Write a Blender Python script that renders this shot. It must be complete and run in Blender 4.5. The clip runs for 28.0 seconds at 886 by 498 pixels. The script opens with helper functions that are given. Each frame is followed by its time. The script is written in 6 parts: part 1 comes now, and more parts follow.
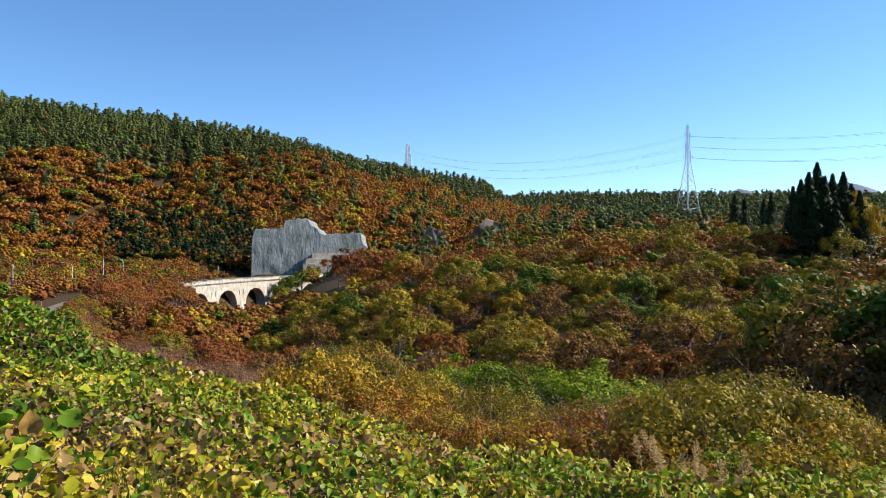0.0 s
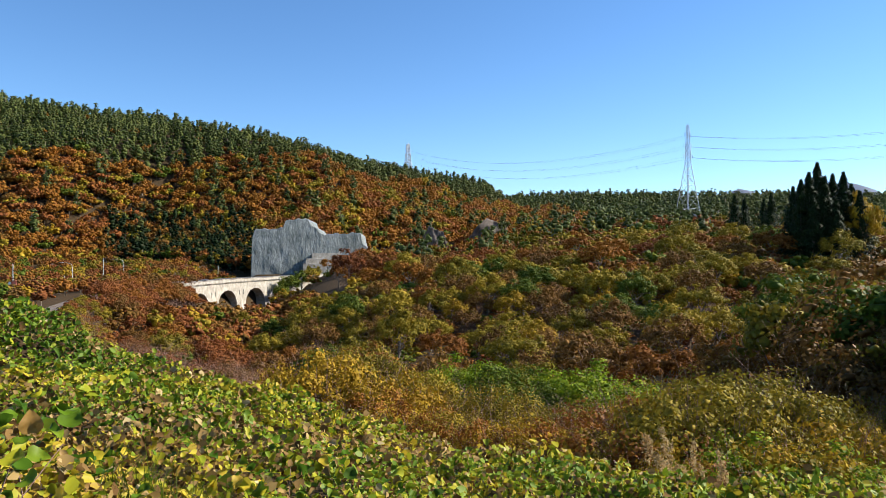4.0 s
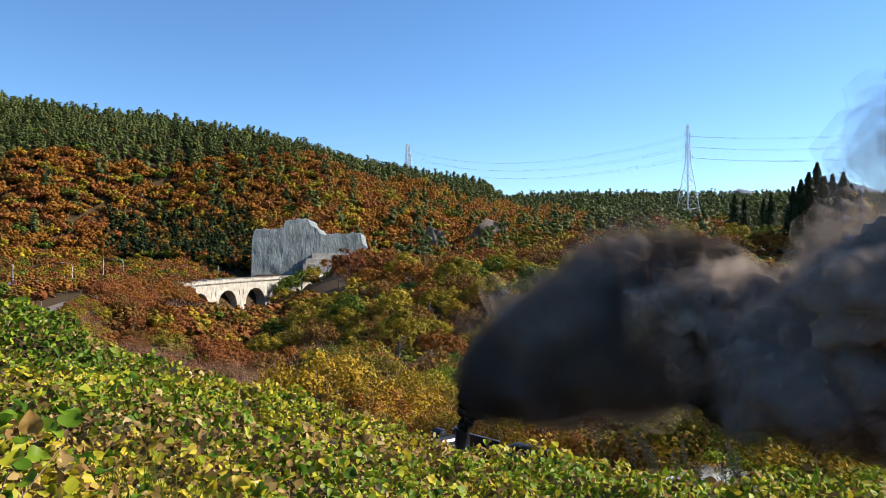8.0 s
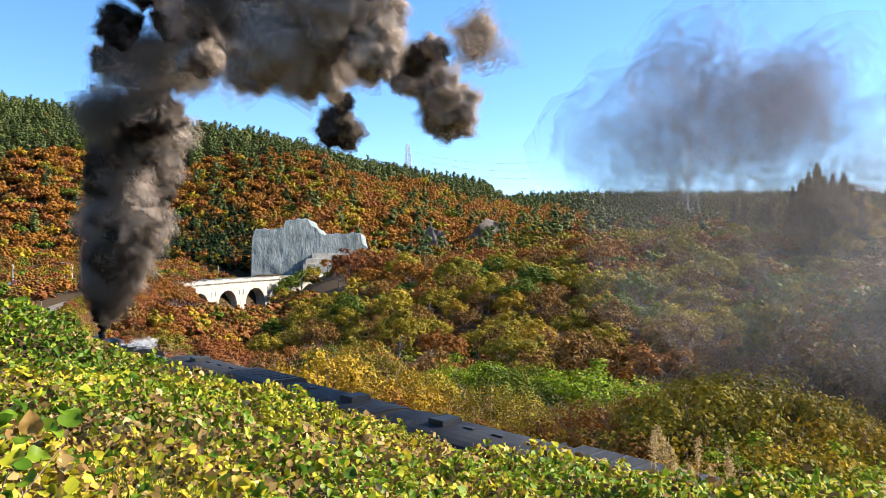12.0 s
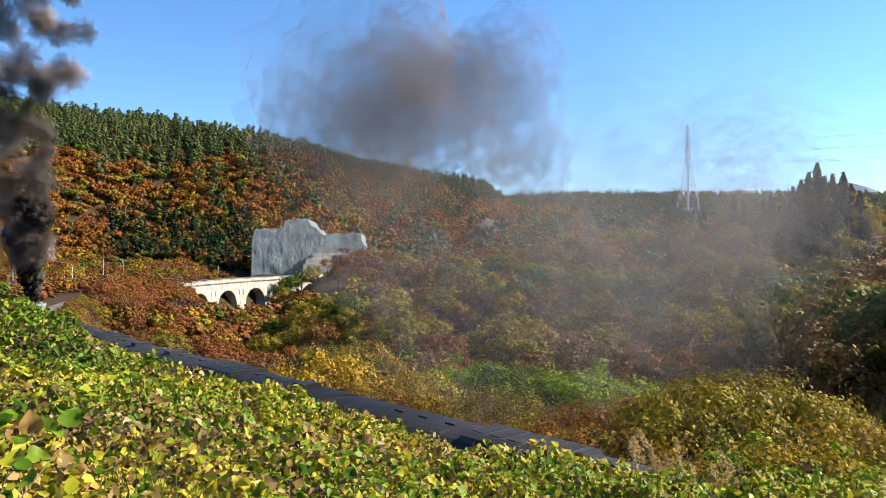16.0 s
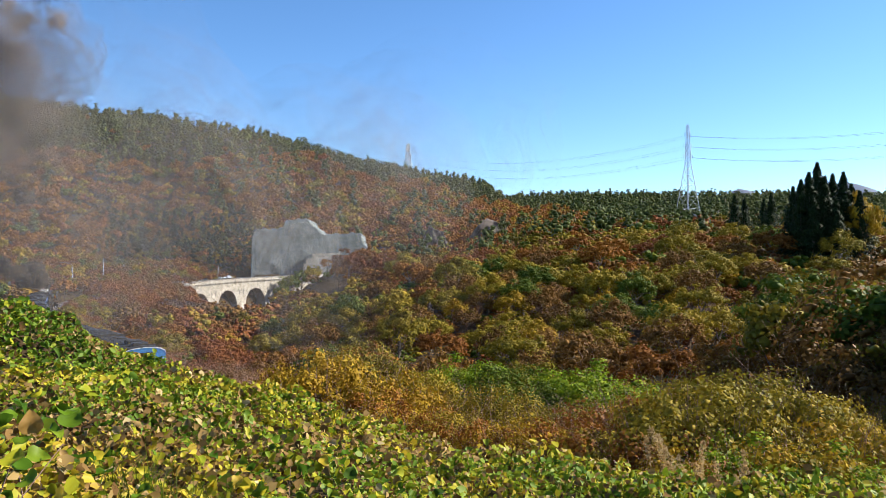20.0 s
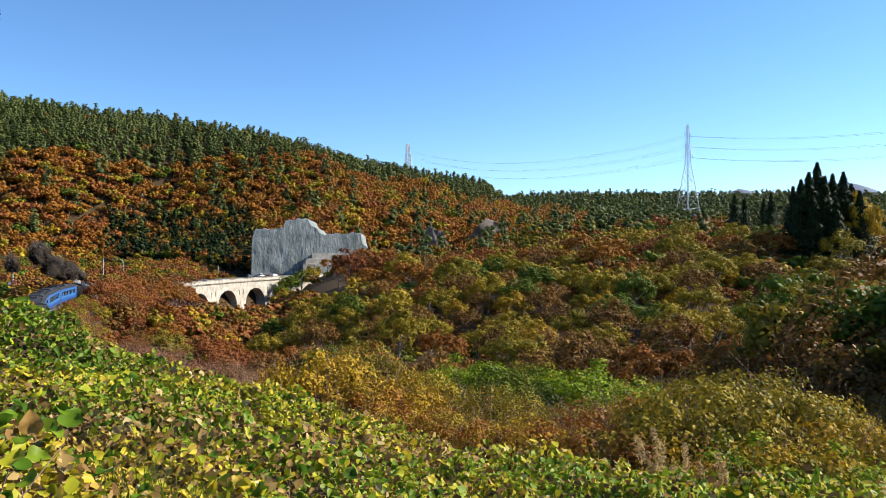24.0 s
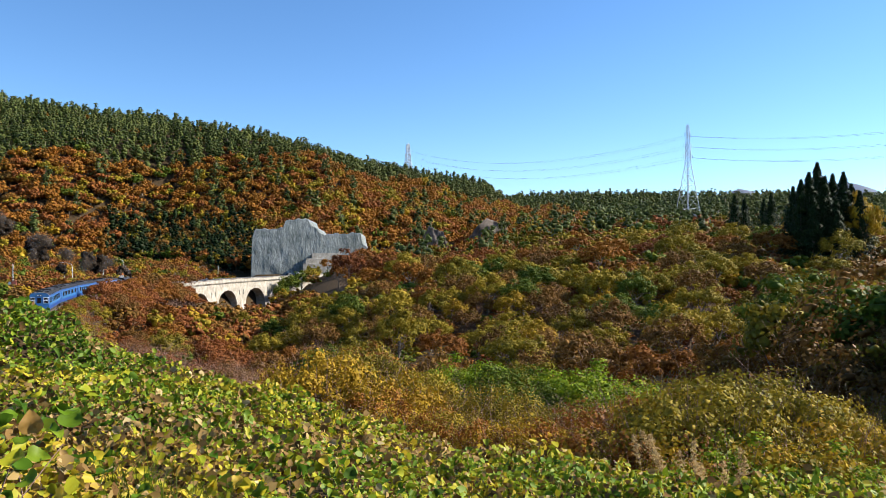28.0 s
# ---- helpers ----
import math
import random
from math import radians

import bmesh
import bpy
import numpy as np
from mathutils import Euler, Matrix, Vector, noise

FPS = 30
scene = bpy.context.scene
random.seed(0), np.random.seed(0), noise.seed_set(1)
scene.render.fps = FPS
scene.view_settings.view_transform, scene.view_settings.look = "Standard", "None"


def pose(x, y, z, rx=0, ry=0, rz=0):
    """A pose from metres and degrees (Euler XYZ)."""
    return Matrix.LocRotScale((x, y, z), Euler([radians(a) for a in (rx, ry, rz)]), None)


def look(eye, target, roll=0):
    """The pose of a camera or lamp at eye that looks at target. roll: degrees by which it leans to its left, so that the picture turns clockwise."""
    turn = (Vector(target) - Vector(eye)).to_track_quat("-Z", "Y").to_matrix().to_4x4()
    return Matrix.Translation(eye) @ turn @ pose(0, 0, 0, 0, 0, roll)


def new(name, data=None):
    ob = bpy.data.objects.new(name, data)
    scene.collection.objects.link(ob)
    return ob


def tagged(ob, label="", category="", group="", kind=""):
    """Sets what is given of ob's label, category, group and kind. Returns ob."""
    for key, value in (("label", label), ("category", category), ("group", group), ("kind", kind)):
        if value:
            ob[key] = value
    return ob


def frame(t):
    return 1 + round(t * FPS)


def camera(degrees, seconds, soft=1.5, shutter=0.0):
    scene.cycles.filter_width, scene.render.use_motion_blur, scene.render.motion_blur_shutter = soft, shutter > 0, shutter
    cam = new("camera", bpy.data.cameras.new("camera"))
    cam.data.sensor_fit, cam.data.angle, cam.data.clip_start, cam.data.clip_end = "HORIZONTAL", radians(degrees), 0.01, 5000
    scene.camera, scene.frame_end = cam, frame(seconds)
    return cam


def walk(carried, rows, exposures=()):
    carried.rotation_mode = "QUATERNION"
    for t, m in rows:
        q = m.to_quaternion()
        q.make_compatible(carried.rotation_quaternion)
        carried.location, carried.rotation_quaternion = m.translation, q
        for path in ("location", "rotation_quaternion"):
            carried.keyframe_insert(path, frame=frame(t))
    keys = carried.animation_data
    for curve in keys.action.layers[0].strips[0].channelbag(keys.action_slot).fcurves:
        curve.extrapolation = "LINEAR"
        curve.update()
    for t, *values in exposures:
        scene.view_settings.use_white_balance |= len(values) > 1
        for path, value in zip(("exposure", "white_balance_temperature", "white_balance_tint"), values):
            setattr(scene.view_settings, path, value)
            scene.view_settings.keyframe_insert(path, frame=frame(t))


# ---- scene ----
FOV = 63.38
EYE = (0.0, 0.0, 10.5)
cam = camera(FOV, 28.0, soft=0.65)
VIEW = look(EYE, (0.0, 100.0, 11.44))
# the film brightens while the dark smoke fills the picture
STOPS = ((0.0, 1.03), (7.5, 1.03), (9.0, 1.15), (10.0, 1.32), (11.0, 1.5), (12.5, 1.62), (15.0, 1.45), (17.0, 1.25), (20.0, 1.15), (24.0, 1.14), (28.0, 1.13))
walk(cam, [(0.0, VIEW), (28.0, VIEW)], STOPS)

# ------------------------------------------------------------------ light
SUN_AZ, SUN_EL = radians(76), radians(33)   # azimuth from +y towards +x
TO_SUN = Vector((math.sin(SUN_AZ) * math.cos(SUN_EL), math.cos(SUN_AZ) * math.cos(SUN_EL), math.sin(SUN_EL)))
world = bpy.data.worlds.new("autumn_sky")
scene.world = world
world.use_nodes = True
_nt = world.node_tree
_sky = _nt.nodes.new("ShaderNodeTexSky")
_sky.sky_type = "NISHITA"
_sky.sun_disc = False
_sky.sun_elevation = SUN_EL
_sky.sun_rotation = SUN_AZ
_sky.altitude = 900
_sky.air_density = 0.9
_sky.dust_density = 0.05
_sky.ozone_density = 4.0
_bg = _nt.nodes["Background"]
_bg.inputs["Strength"].default_value = 0.1
_hs = _nt.nodes.new("ShaderNodeHueSaturation")
_hs.inputs["Saturation"].default_value = 1.12
_nt.links.new(_sky.outputs[0], _hs.inputs["Color"])
_nt.links.new(_hs.outputs[0], _bg.inputs["Color"])
sun_data = bpy.data.lights.new("sun", "SUN")
sun_data.energy = 5.0
sun_data.angle = radians(0.53)
sun_data.color = (1.0, 0.93, 0.82)
sun = new("sun", sun_data)
sun.matrix_world = look((0, 0, 0), -TO_SUN)
scene.cycles.transparent_max_bounces = 160


# ------------------------------------------------------------------ materials
def nodes_of(name):
    m = bpy.data.materials.new(name)
    m.use_nodes = True
    nt = m.node_tree
    return m, nt, nt.nodes["Principled BSDF"], nt.nodes["Material Output"]


def add(nt, kind, **ins):
    n = nt.nodes.new(kind)
    for k, val in ins.items():
        n.inputs[k.replace("_", " ")].default_value = val
    return n


def ramp(nt, src, stops):
    r = nt.nodes.new("ShaderNodeValToRGB")
    el = r.color_ramp.elements
    while len(el) < len(stops):
        el.new(0.5)
    for e, (p, c) in zip(el, stops):
        e.position, e.color = p, (*c, 1)
    nt.links.new(src, r.inputs[0])
    return r.outputs[0]


def coords(nt, scale):
    tc = nt.nodes.new("ShaderNodeTexCoord")
    mp = nt.nodes.new("ShaderNodeMapping")
    mp.inputs["Scale"].default_value = scale if isinstance(scale, tuple) else (scale,) * 3
    nt.links.new(tc.outputs["Object"], mp.inputs[0])
    return mp.outputs[0]


def noise_tex(nt, vec, scale, detail=4.0, rough=0.6):
    n = add(nt, "ShaderNodeTexNoise", Scale=scale, Detail=detail, Roughness=rough)
    nt.links.new(vec, n.inputs["Vector"])
    return n.outputs[0]


def mix_rgb(nt, fac, a, b, kind="MIX"):
    m = nt.nodes.new("ShaderNodeMix")
    m.data_type, m.blend_type = "RGBA", kind
    for val, slot in ((fac, 0), (a, 6), (b, 7)):
        if hasattr(val, "is_output"):
            nt.links.new(val, m.inputs[slot])
        elif slot == 0:
            m.inputs[slot].default_value = val
        else:
            m.inputs[slot].default_value = (*val, 1)
    return m.outputs[2]


def bump(nt, bsdf, height, strength, dist=0.02):
    b = add(nt, "ShaderNodeBump", Strength=strength, Distance=dist)
    nt.links.new(height, b.inputs["Height"])
    nt.links.new(b.outputs[0], bsdf.inputs["Normal"])


def leaf_mat(name, stops, through_light=0.35, rough=0.55, per_object=0.0, patch=0.0, spec=0.06):
    """Foliage: each leaf takes its own colour out of the stops; light also shines through it."""
    m, nt, bsdf, out = nodes_of(name)
    geo = nt.nodes.new("ShaderNodeNewGeometry")
    src = geo.outputs["Random Per Island"]
    if per_object:
        info = nt.nodes.new("ShaderNodeObjectInfo")
        mm = nt.nodes.new("ShaderNodeMix")
        mm.inputs[0].default_value = per_object
        nt.links.new(src, mm.inputs[2])
        nt.links.new(info.outputs["Random"], mm.inputs[3])
        src = mm.outputs[0]
    if patch:
        n = noise_tex(nt, coords(nt, 1.0), patch, 2.0)
        ad = nt.nodes.new("ShaderNodeMix")
        ad.inputs[0].default_value = 0.6
        st = nt.nodes.new("ShaderNodeMapRange")
        st.inputs[1].default_value, st.inputs[2].default_value = 0.3, 0.7
        nt.links.new(n, st.inputs[0])
        nt.links.new(src, ad.inputs[2])
        nt.links.new(st.outputs[0], ad.inputs[3])
        src = ad.outputs[0]
    col = ramp(nt, src, [(p, (0.88 * c[0], 0.86 * c[1], 0.6 * c[2])) for p, c in stops])
    nt.links.new(col, bsdf.inputs["Base Color"])
    bsdf.inputs["Roughness"].default_value = rough
    bsdf.inputs["Specular IOR Level"].default_value = spec
    tr = nt.nodes.new("ShaderNodeBsdfTranslucent")
    nt.links.new(col, tr.inputs[0])
    mx = nt.nodes.new("ShaderNodeMixShader")
    mx.inputs[0].default_value = through_light
    nt.links.new(bsdf.outputs[0], mx.inputs[1])
    nt.links.new(tr.outputs[0], mx.inputs[2])
    nt.links.new(mx.outputs[0], out.inputs[0])
    return m


def plain_mat(name, c1, c2, scale=3.0, rough=0.7, metal=0.0, bumps=0.2, rough2=None, spec=0.5):
    """Two tones mottled at two scales, with relief."""
    m, nt, bsdf, out = nodes_of(name)
    v = coords(nt, 1.0)
    n1, n2 = noise_tex(nt, v, scale, 5.0), noise_tex(nt, v, scale * 9, 3.0)
    f = nt.nodes.new("ShaderNodeMix")
    f.inputs[0].default_value = 0.35
    nt.links.new(n1, f.inputs[2])
    nt.links.new(n2, f.inputs[3])
    nt.links.new(ramp(nt, f.outputs[0], [(0.35, c1), (0.65, c2)]), bsdf.inputs["Base Color"])
    bsdf.inputs["Roughness"].default_value = rough
    bsdf.inputs["Metallic"].default_value = metal
    bsdf.inputs["Specular IOR Level"].default_value = spec
    if bumps:
        bump(nt, bsdf, n2, bumps)
    return m


KUDZU_TONES = [(0, (0.03, 0.065, 0.008)), (0.26, (0.085, 0.165, 0.014)), (0.46, (0.19, 0.27, 0.022)), (0.62, (0.4, 0.38, 0.03)), (0.78, (0.54, 0.4, 0.045)), (0.88, (0.3, 0.175, 0.07)), (1, (0.56, 0.42, 0.25))]
# tree palettes, dark to light
M_PINE = leaf_mat("pine_needles", [(0, (0.042, 0.06, 0.028)), (0.5, (0.085, 0.11, 0.042)), (1, (0.15, 0.17, 0.06))], 0.12)
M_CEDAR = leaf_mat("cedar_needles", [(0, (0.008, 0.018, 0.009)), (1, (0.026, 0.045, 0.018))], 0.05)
M_ORANGE = leaf_mat("orange_leaves", [(0, (0.14, 0.055, 0.02)), (0.5, (0.27, 0.11, 0.028)), (1, (0.38, 0.18, 0.036))], 0.22, per_object=0.4)
M_RUST = leaf_mat("rust_leaves", [(0, (0.14, 0.05, 0.028)), (0.6, (0.27, 0.095, 0.04)), (1, (0.36, 0.15, 0.05))], 0.22, per_object=0.4)
M_YELLOW = leaf_mat("yellow_leaves", [(0, (0.22, 0.12, 0.015)), (0.5, (0.38, 0.24, 0.025)), (1, (0.52, 0.37, 0.05))], 0.25, per_object=0.3)
M_OLIVE = leaf_mat("olive_leaves", [(0, (0.1, 0.09, 0.018)), (0.5, (0.25, 0.2, 0.028)), (1, (0.44, 0.31, 0.04))], 0.25, per_object=0.4)
M_GREEN = leaf_mat("green_leaves", [(0, (0.04, 0.075, 0.014)), (0.6, (0.095, 0.14, 0.022)), (1, (0.2, 0.2, 0.03))], 0.22, per_object=0.3)
M_BRIGHT = leaf_mat("bright_green_leaves", [(0, (0.09, 0.15, 0.012)), (0.6, (0.2, 0.29, 0.02)), (1, (0.32, 0.38, 0.035))], 0.3)
M_BROWN = leaf_mat("brown_leaves", [(0, (0.09, 0.05, 0.022)), (0.5, (0.19, 0.1, 0.035)), (1, (0.33, 0.18, 0.05))], 0.2, per_object=0.4)
M_BARK = plain_mat("grey_bark", (0.09, 0.07, 0.055), (0.2, 0.165, 0.13), 6, 0.9)
M_TWIG = plain_mat("brown_twigs", (0.11, 0.06, 0.045), (0.24, 0.14, 0.1), 6, 0.85, bumps=0)
M_KUDZU = leaf_mat("kudzu_leaves", KUDZU_TONES, 0.3, 0.5, patch=0.22, spec=0.14)
M_KUDZU_NEAR = leaf_mat("kudzu_single_leaves", KUDZU_TONES, 0.3, 0.5, per_object=0.92, spec=0.14)
M_DRY = leaf_mat("withered_leaves", [(0, (0.12, 0.065, 0.03)), (0.5, (0.24, 0.145, 0.07)), (0.85, (0.38, 0.26, 0.135)), (1, (0.58, 0.46, 0.33))], 0.25, 0.7)
M_GRASS = leaf_mat("grass_blades", [(0, (0.09, 0.14, 0.02)), (0.6, (0.2, 0.26, 0.04)), (1, (0.4, 0.36, 0.13))], 0.35)
M_PLUME = leaf_mat("pampas_plumes", [(0, (0.32, 0.21, 0.13)), (1, (0.66, 0.5, 0.35))], 0.5, 0.8)
M_SOIL = plain_mat("leaf_litter", (0.03, 0.02, 0.01), (0.075, 0.048, 0.024), 0.8, 1.0, spec=0.1)
M_BALLAST = plain_mat("ballast", (0.08, 0.065, 0.05), (0.22, 0.19, 0.16), 6, 0.95, bumps=0.6)
M_RAIL = plain_mat("rail_steel", (0.12, 0.07, 0.05), (0.25, 0.2, 0.18), 5, 0.45, 0.7)
M_SLEEPER = plain_mat("sleepers", (0.09, 0.07, 0.055), (0.2, 0.17, 0.14), 3, 0.9)
M_CONCRETE = plain_mat("weathered_concrete", (0.2, 0.175, 0.14), (0.5, 0.46, 0.39), 0.55, 0.9, spec=0.2)
M_STEEL = plain_mat("galvanised_steel", (0.42, 0.43, 0.44), (0.62, 0.63, 0.64), 2, 0.45, 0.4, 0.05)
M_REDPAINT = plain_mat("red_white_paint", (0.5, 0.12, 0.08), (0.62, 0.18, 0.12), 2, 0.5, 0, 0)
M_ROCK = plain_mat("brown_rock", (0.07, 0.055, 0.045), (0.2, 0.16, 0.13), 0.3, 0.95, bumps=0.9, spec=0.2)
M_LOCO = plain_mat("black_loco_paint", (0.006, 0.006, 0.007), (0.018, 0.018, 0.019), 2, 0.32, 0, 0.03)
M_ROOF = plain_mat("dark_grey_roof", (0.016, 0.016, 0.018), (0.028, 0.029, 0.032), 1.2, 0.7, 0, 0.05, spec=0.25)
M_UNIT = plain_mat("sooty_roof_unit", (0.012, 0.012, 0.014), (0.03, 0.03, 0.032), 3, 0.6, 0, 0.1)
M_BLUE = plain_mat("coach_blue", (0.03, 0.13, 0.32), (0.04, 0.165, 0.39), 1.5, 0.3, 0, 0)
M_NAVY = plain_mat("coach_deep_blue", (0.015, 0.05, 0.2), (0.02, 0.07, 0.26), 1.5, 0.3, 0, 0)
M_WHITE = plain_mat("white_paint", (0.72, 0.74, 0.76), (0.82, 0.83, 0.84), 3, 0.4, 0, 0)
M_COAL = plain_mat("coal", (0.008, 0.008, 0.009), (0.03, 0.03, 0.032), 12, 0.35, 0, 0.8)
M_GLASS = plain_mat("dark_window_glass", (0.01, 0.012, 0.015), (0.02, 0.024, 0.03), 1, 0.06, 0, 0)
M_UNDER = plain_mat("dusty_underframe", (0.03, 0.027, 0.024), (0.07, 0.06, 0.05), 2, 0.8)
M_ASPHALT = plain_mat("asphalt", (0.04, 0.04, 0.042), (0.07, 0.07, 0.07), 2, 0.9)
M_WIRE = plain_mat("power_cable", (0.2, 0.2, 0.21), (0.3, 0.3, 0.31), 1, 0.5, 0.5, 0)
# distance haze is put into this forest's blue-grey colour
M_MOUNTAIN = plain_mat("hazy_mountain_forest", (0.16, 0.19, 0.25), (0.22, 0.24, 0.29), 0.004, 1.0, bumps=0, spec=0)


def cliff_mat():
    """Shotcrete under a steel net: blue-grey with pale streaks that run down."""
    m, nt, bsdf, out = nodes_of("netted_shotcrete")
    v = coords(nt, 1.0)
    streak = noise_tex(nt, coords(nt, (0.6, 0.6, 0.07)), 2.6, 7.0, 0.72)
    blot = noise_tex(nt, v, 0.12, 4.0)
    base = ramp(nt, blot, [(0.35, (0.1, 0.118, 0.112)), (0.65, (0.2, 0.22, 0.21))])
    pale = ramp(nt, streak, [(0.52, (0, 0, 0)), (0.68, (1, 1, 1))])
    col = mix_rgb(nt, pale, base, (0.3, 0.31, 0.295))
    nt.links.new(col, bsdf.inputs["Base Color"])
    bsdf.inputs["Roughness"].default_value = 0.85
    bump(nt, bsdf, noise_tex(nt, coords(nt, (1.0, 1.0, 0.35)), 1.6, 7.0), 0.7, 0.25)
    return m


M_CLIFF = cliff_mat()


def smoke_mat(name, tone1, tone2, low, high, scale):
    """Sooty smoke: light passes between clots whose opacity wanders between low and high."""
    m, nt, bsdf, out = nodes_of(name)
    info = nt.nodes.new("ShaderNodeObjectInfo")
    v = nt.nodes.new("ShaderNodeVectorMath")
    v.operation = "ADD"
    nt.links.new(coords(nt, 1.0), v.inputs[0])
    sc = nt.nodes.new("ShaderNodeMath")
    sc.operation = "MULTIPLY"
    sc.inputs[1].default_value = 40
    nt.links.new(info.outputs["Random"], sc.inputs[0])
    nt.links.new(sc.outputs[0], v.inputs[1])
    n = noise_tex(nt, v.outputs[0], scale, 4.0, 0.6)
    mr = nt.nodes.new("ShaderNodeMapRange")
    mr.interpolation_type = "SMOOTHSTEP"
    mr.inputs[1].default_value, mr.inputs[2].default_value = 0.38, 0.62
    mr.inputs[3].default_value, mr.inputs[4].default_value = low, high
    nt.links.new(n, mr.inputs[0])
    df = nt.nodes.new("ShaderNodeBsdfDiffuse")
    tl = nt.nodes.new("ShaderNodeBsdfTranslucent")
    col = ramp(nt, n, [(0.3, tone1), (0.7, tone2)])
    nt.links.new(col, df.inputs[0])
    nt.links.new(col, tl.inputs[0])
    both = nt.nodes.new("ShaderNodeMixShader")
    both.inputs[0].default_value = 0.3
    nt.links.new(df.outputs[0], both.inputs[1])
    nt.links.new(tl.outputs[0], both.inputs[2])
    tp = nt.nodes.new("ShaderNodeBsdfTransparent")
    mx = nt.nodes.new("ShaderNodeMixShader")
    nt.links.new(mr.outputs[0], mx.inputs[0])
    nt.links.new(tp.outputs[0], mx.inputs[1])
    nt.links.new(both.outputs[0], mx.inputs[2])
    nt.links.new(mx.outputs[0], out.inputs[0])
    nt.nodes.remove(bsdf)
    return m


SMOKE = [smoke_mat("smoke_skin_%d" % i, (0.25, 0.2, 0.168), (0.45, 0.372, 0.316), 0.2 * a, a, 0.8) for i, a in enumerate((1.0, 0.55, 0.36, 0.22, 0.11))]
SMOKE[0] = plain_mat("smoke_heart", (0.14, 0.11, 0.09), (0.34, 0.277, 0.23), 0.5, 1.0, bumps=0, spec=0.0)
SOOT = [smoke_mat("soot_skin_%d" % i, (0.026, 0.02, 0.016), (0.085, 0.068, 0.056), 0.2 * a, a, 1.2) for i, a in enumerate((1.0, 0.55, 0.36, 0.22, 0.11))]
SOOT[0] = plain_mat("soot_heart", (0.012, 0.01, 0.01), (0.05, 0.044, 0.04), 0.8, 1.0, bumps=0, spec=0.0)
GREY = [smoke_mat("grey_skin_%d" % i, (0.065, 0.052, 0.043), (0.165, 0.134, 0.112), 0.2 * a, a, 0.9) for i, a in enumerate((1.0, 0.55, 0.36, 0.22, 0.11))]
GREY[0] = plain_mat("grey_heart", (0.036, 0.028, 0.023), (0.11, 0.088, 0.073), 0.6, 1.0, bumps=0, spec=0.0)
M_SMOKE_THIN = smoke_mat("smoke_thin", (0.26, 0.235, 0.22), (0.38, 0.345, 0.325), 0.002, 0.024, 0.3)
M_SMOKE_FAINT = smoke_mat("smoke_faint", (0.15, 0.125, 0.11), (0.26, 0.22, 0.195), 0.012, 0.085, 0.6)
M_STEAM = smoke_mat("steam_wisps", (0.6, 0.6, 0.6), (0.8, 0.8, 0.8), 0.0, 0.12, 1.8)


# ------------------------------------------------------------------ mesh helpers
def mesh_np(name, verts, faces, mats, idx=None, smooth=False):
    """A mesh out of arrays: vertices (n, 3) and faces (m, 3 or 4)."""
    me = bpy.data.meshes.new(name)
    verts, faces = np.asarray(verts, dtype=np.float32), np.asarray(faces, dtype=np.int32)
    k = faces.shape[1]
    me.vertices.add(len(verts))
    me.vertices.foreach_set("co", verts.ravel())
    me.loops.add(faces.size)
    me.loops.foreach_set("vertex_index", faces.ravel())
    me.polygons.add(len(faces))
    me.polygons.foreach_set("loop_start", np.arange(0, faces.size, k, dtype=np.int32))
    for m in mats:
        me.materials.append(m)
    if idx is not None:
        me.polygons.foreach_set("material_index", np.asarray(idx, dtype=np.int32))
    if smooth:
        me.polygons.foreach_set("use_smooth", np.ones(len(faces), dtype=bool))
    me.update(calc_edges=True)
    me.validate()
    return me


def part(name, bm, material, parent, label="", smooth=False):
    """Links a bmesh as one mesh object under a thing or part."""
    me = bpy.data.meshes.new(name)
    bm.to_mesh(me)
    bm.free()
    me.materials.append(material)
    if smooth:
        me.polygons.foreach_set("use_smooth", [True] * len(me.polygons))
    ob = new(name, me)
    ob.parent = parent
    return tagged(ob, label) if label else ob


def part_me(name, me, parent, label=""):
    ob = new(name, me)
    ob.parent = parent
    return tagged(ob, label) if label else ob


def box(bm, x0, x1, y0, y1, z0, z1, bevel=0.0):
    r = bmesh.ops.create_cube(bm, size=1, matrix=Matrix.Translation(((x0 + x1) / 2, (y0 + y1) / 2, (z0 + z1) / 2)) @ Matrix.Diagonal((x1 - x0, y1 - y0, z1 - z0, 1)))
    if bevel:
        es = list({e for v in r["verts"] for e in v.link_edges})
        bmesh.ops.bevel(bm, geom=es, offset=bevel, segments=2, affect="EDGES")
    return bm


def rod(bm, a, b, r1, r2=None, seg=8):
    """A tapered bar from a to b."""
    a, b = Vector(a), Vector(b)
    d = b - a
    m = Matrix.Translation((a + b) / 2) @ d.to_track_quat("Z", "Y").to_matrix().to_4x4()
    bmesh.ops.create_cone(bm, cap_ends=True, segments=seg, radius1=r1, radius2=r1 if r2 is None else r2, depth=d.length, matrix=m)
    return bm


def loft(bm, rings, caps=True, closed=True):
    """Skins a row of rings of points."""
    vs = [[bm.verts.new(p) for p in ring] for ring in rings]
    n = len(rings[0])
    for a, b in zip(vs, vs[1:]):
        for i in range(n if closed else n - 1):
            bm.faces.new((a[i], a[(i + 1) % n], b[(i + 1) % n], b[i]))
    if caps and closed:
        bm.faces.new(vs[0][::-1])
        bm.faces.new(vs[-1])
    bmesh.ops.recalc_face_normals(bm, faces=bm.faces[:])
    return bm


# ------------------------------------------------------------------ the railway's line
P_STRAIGHT, RADIUS = 30.0, 300.0
HEAD = radians(42.2)
RAIL = 0.40
T0 = np.array((1.80, 24.46))


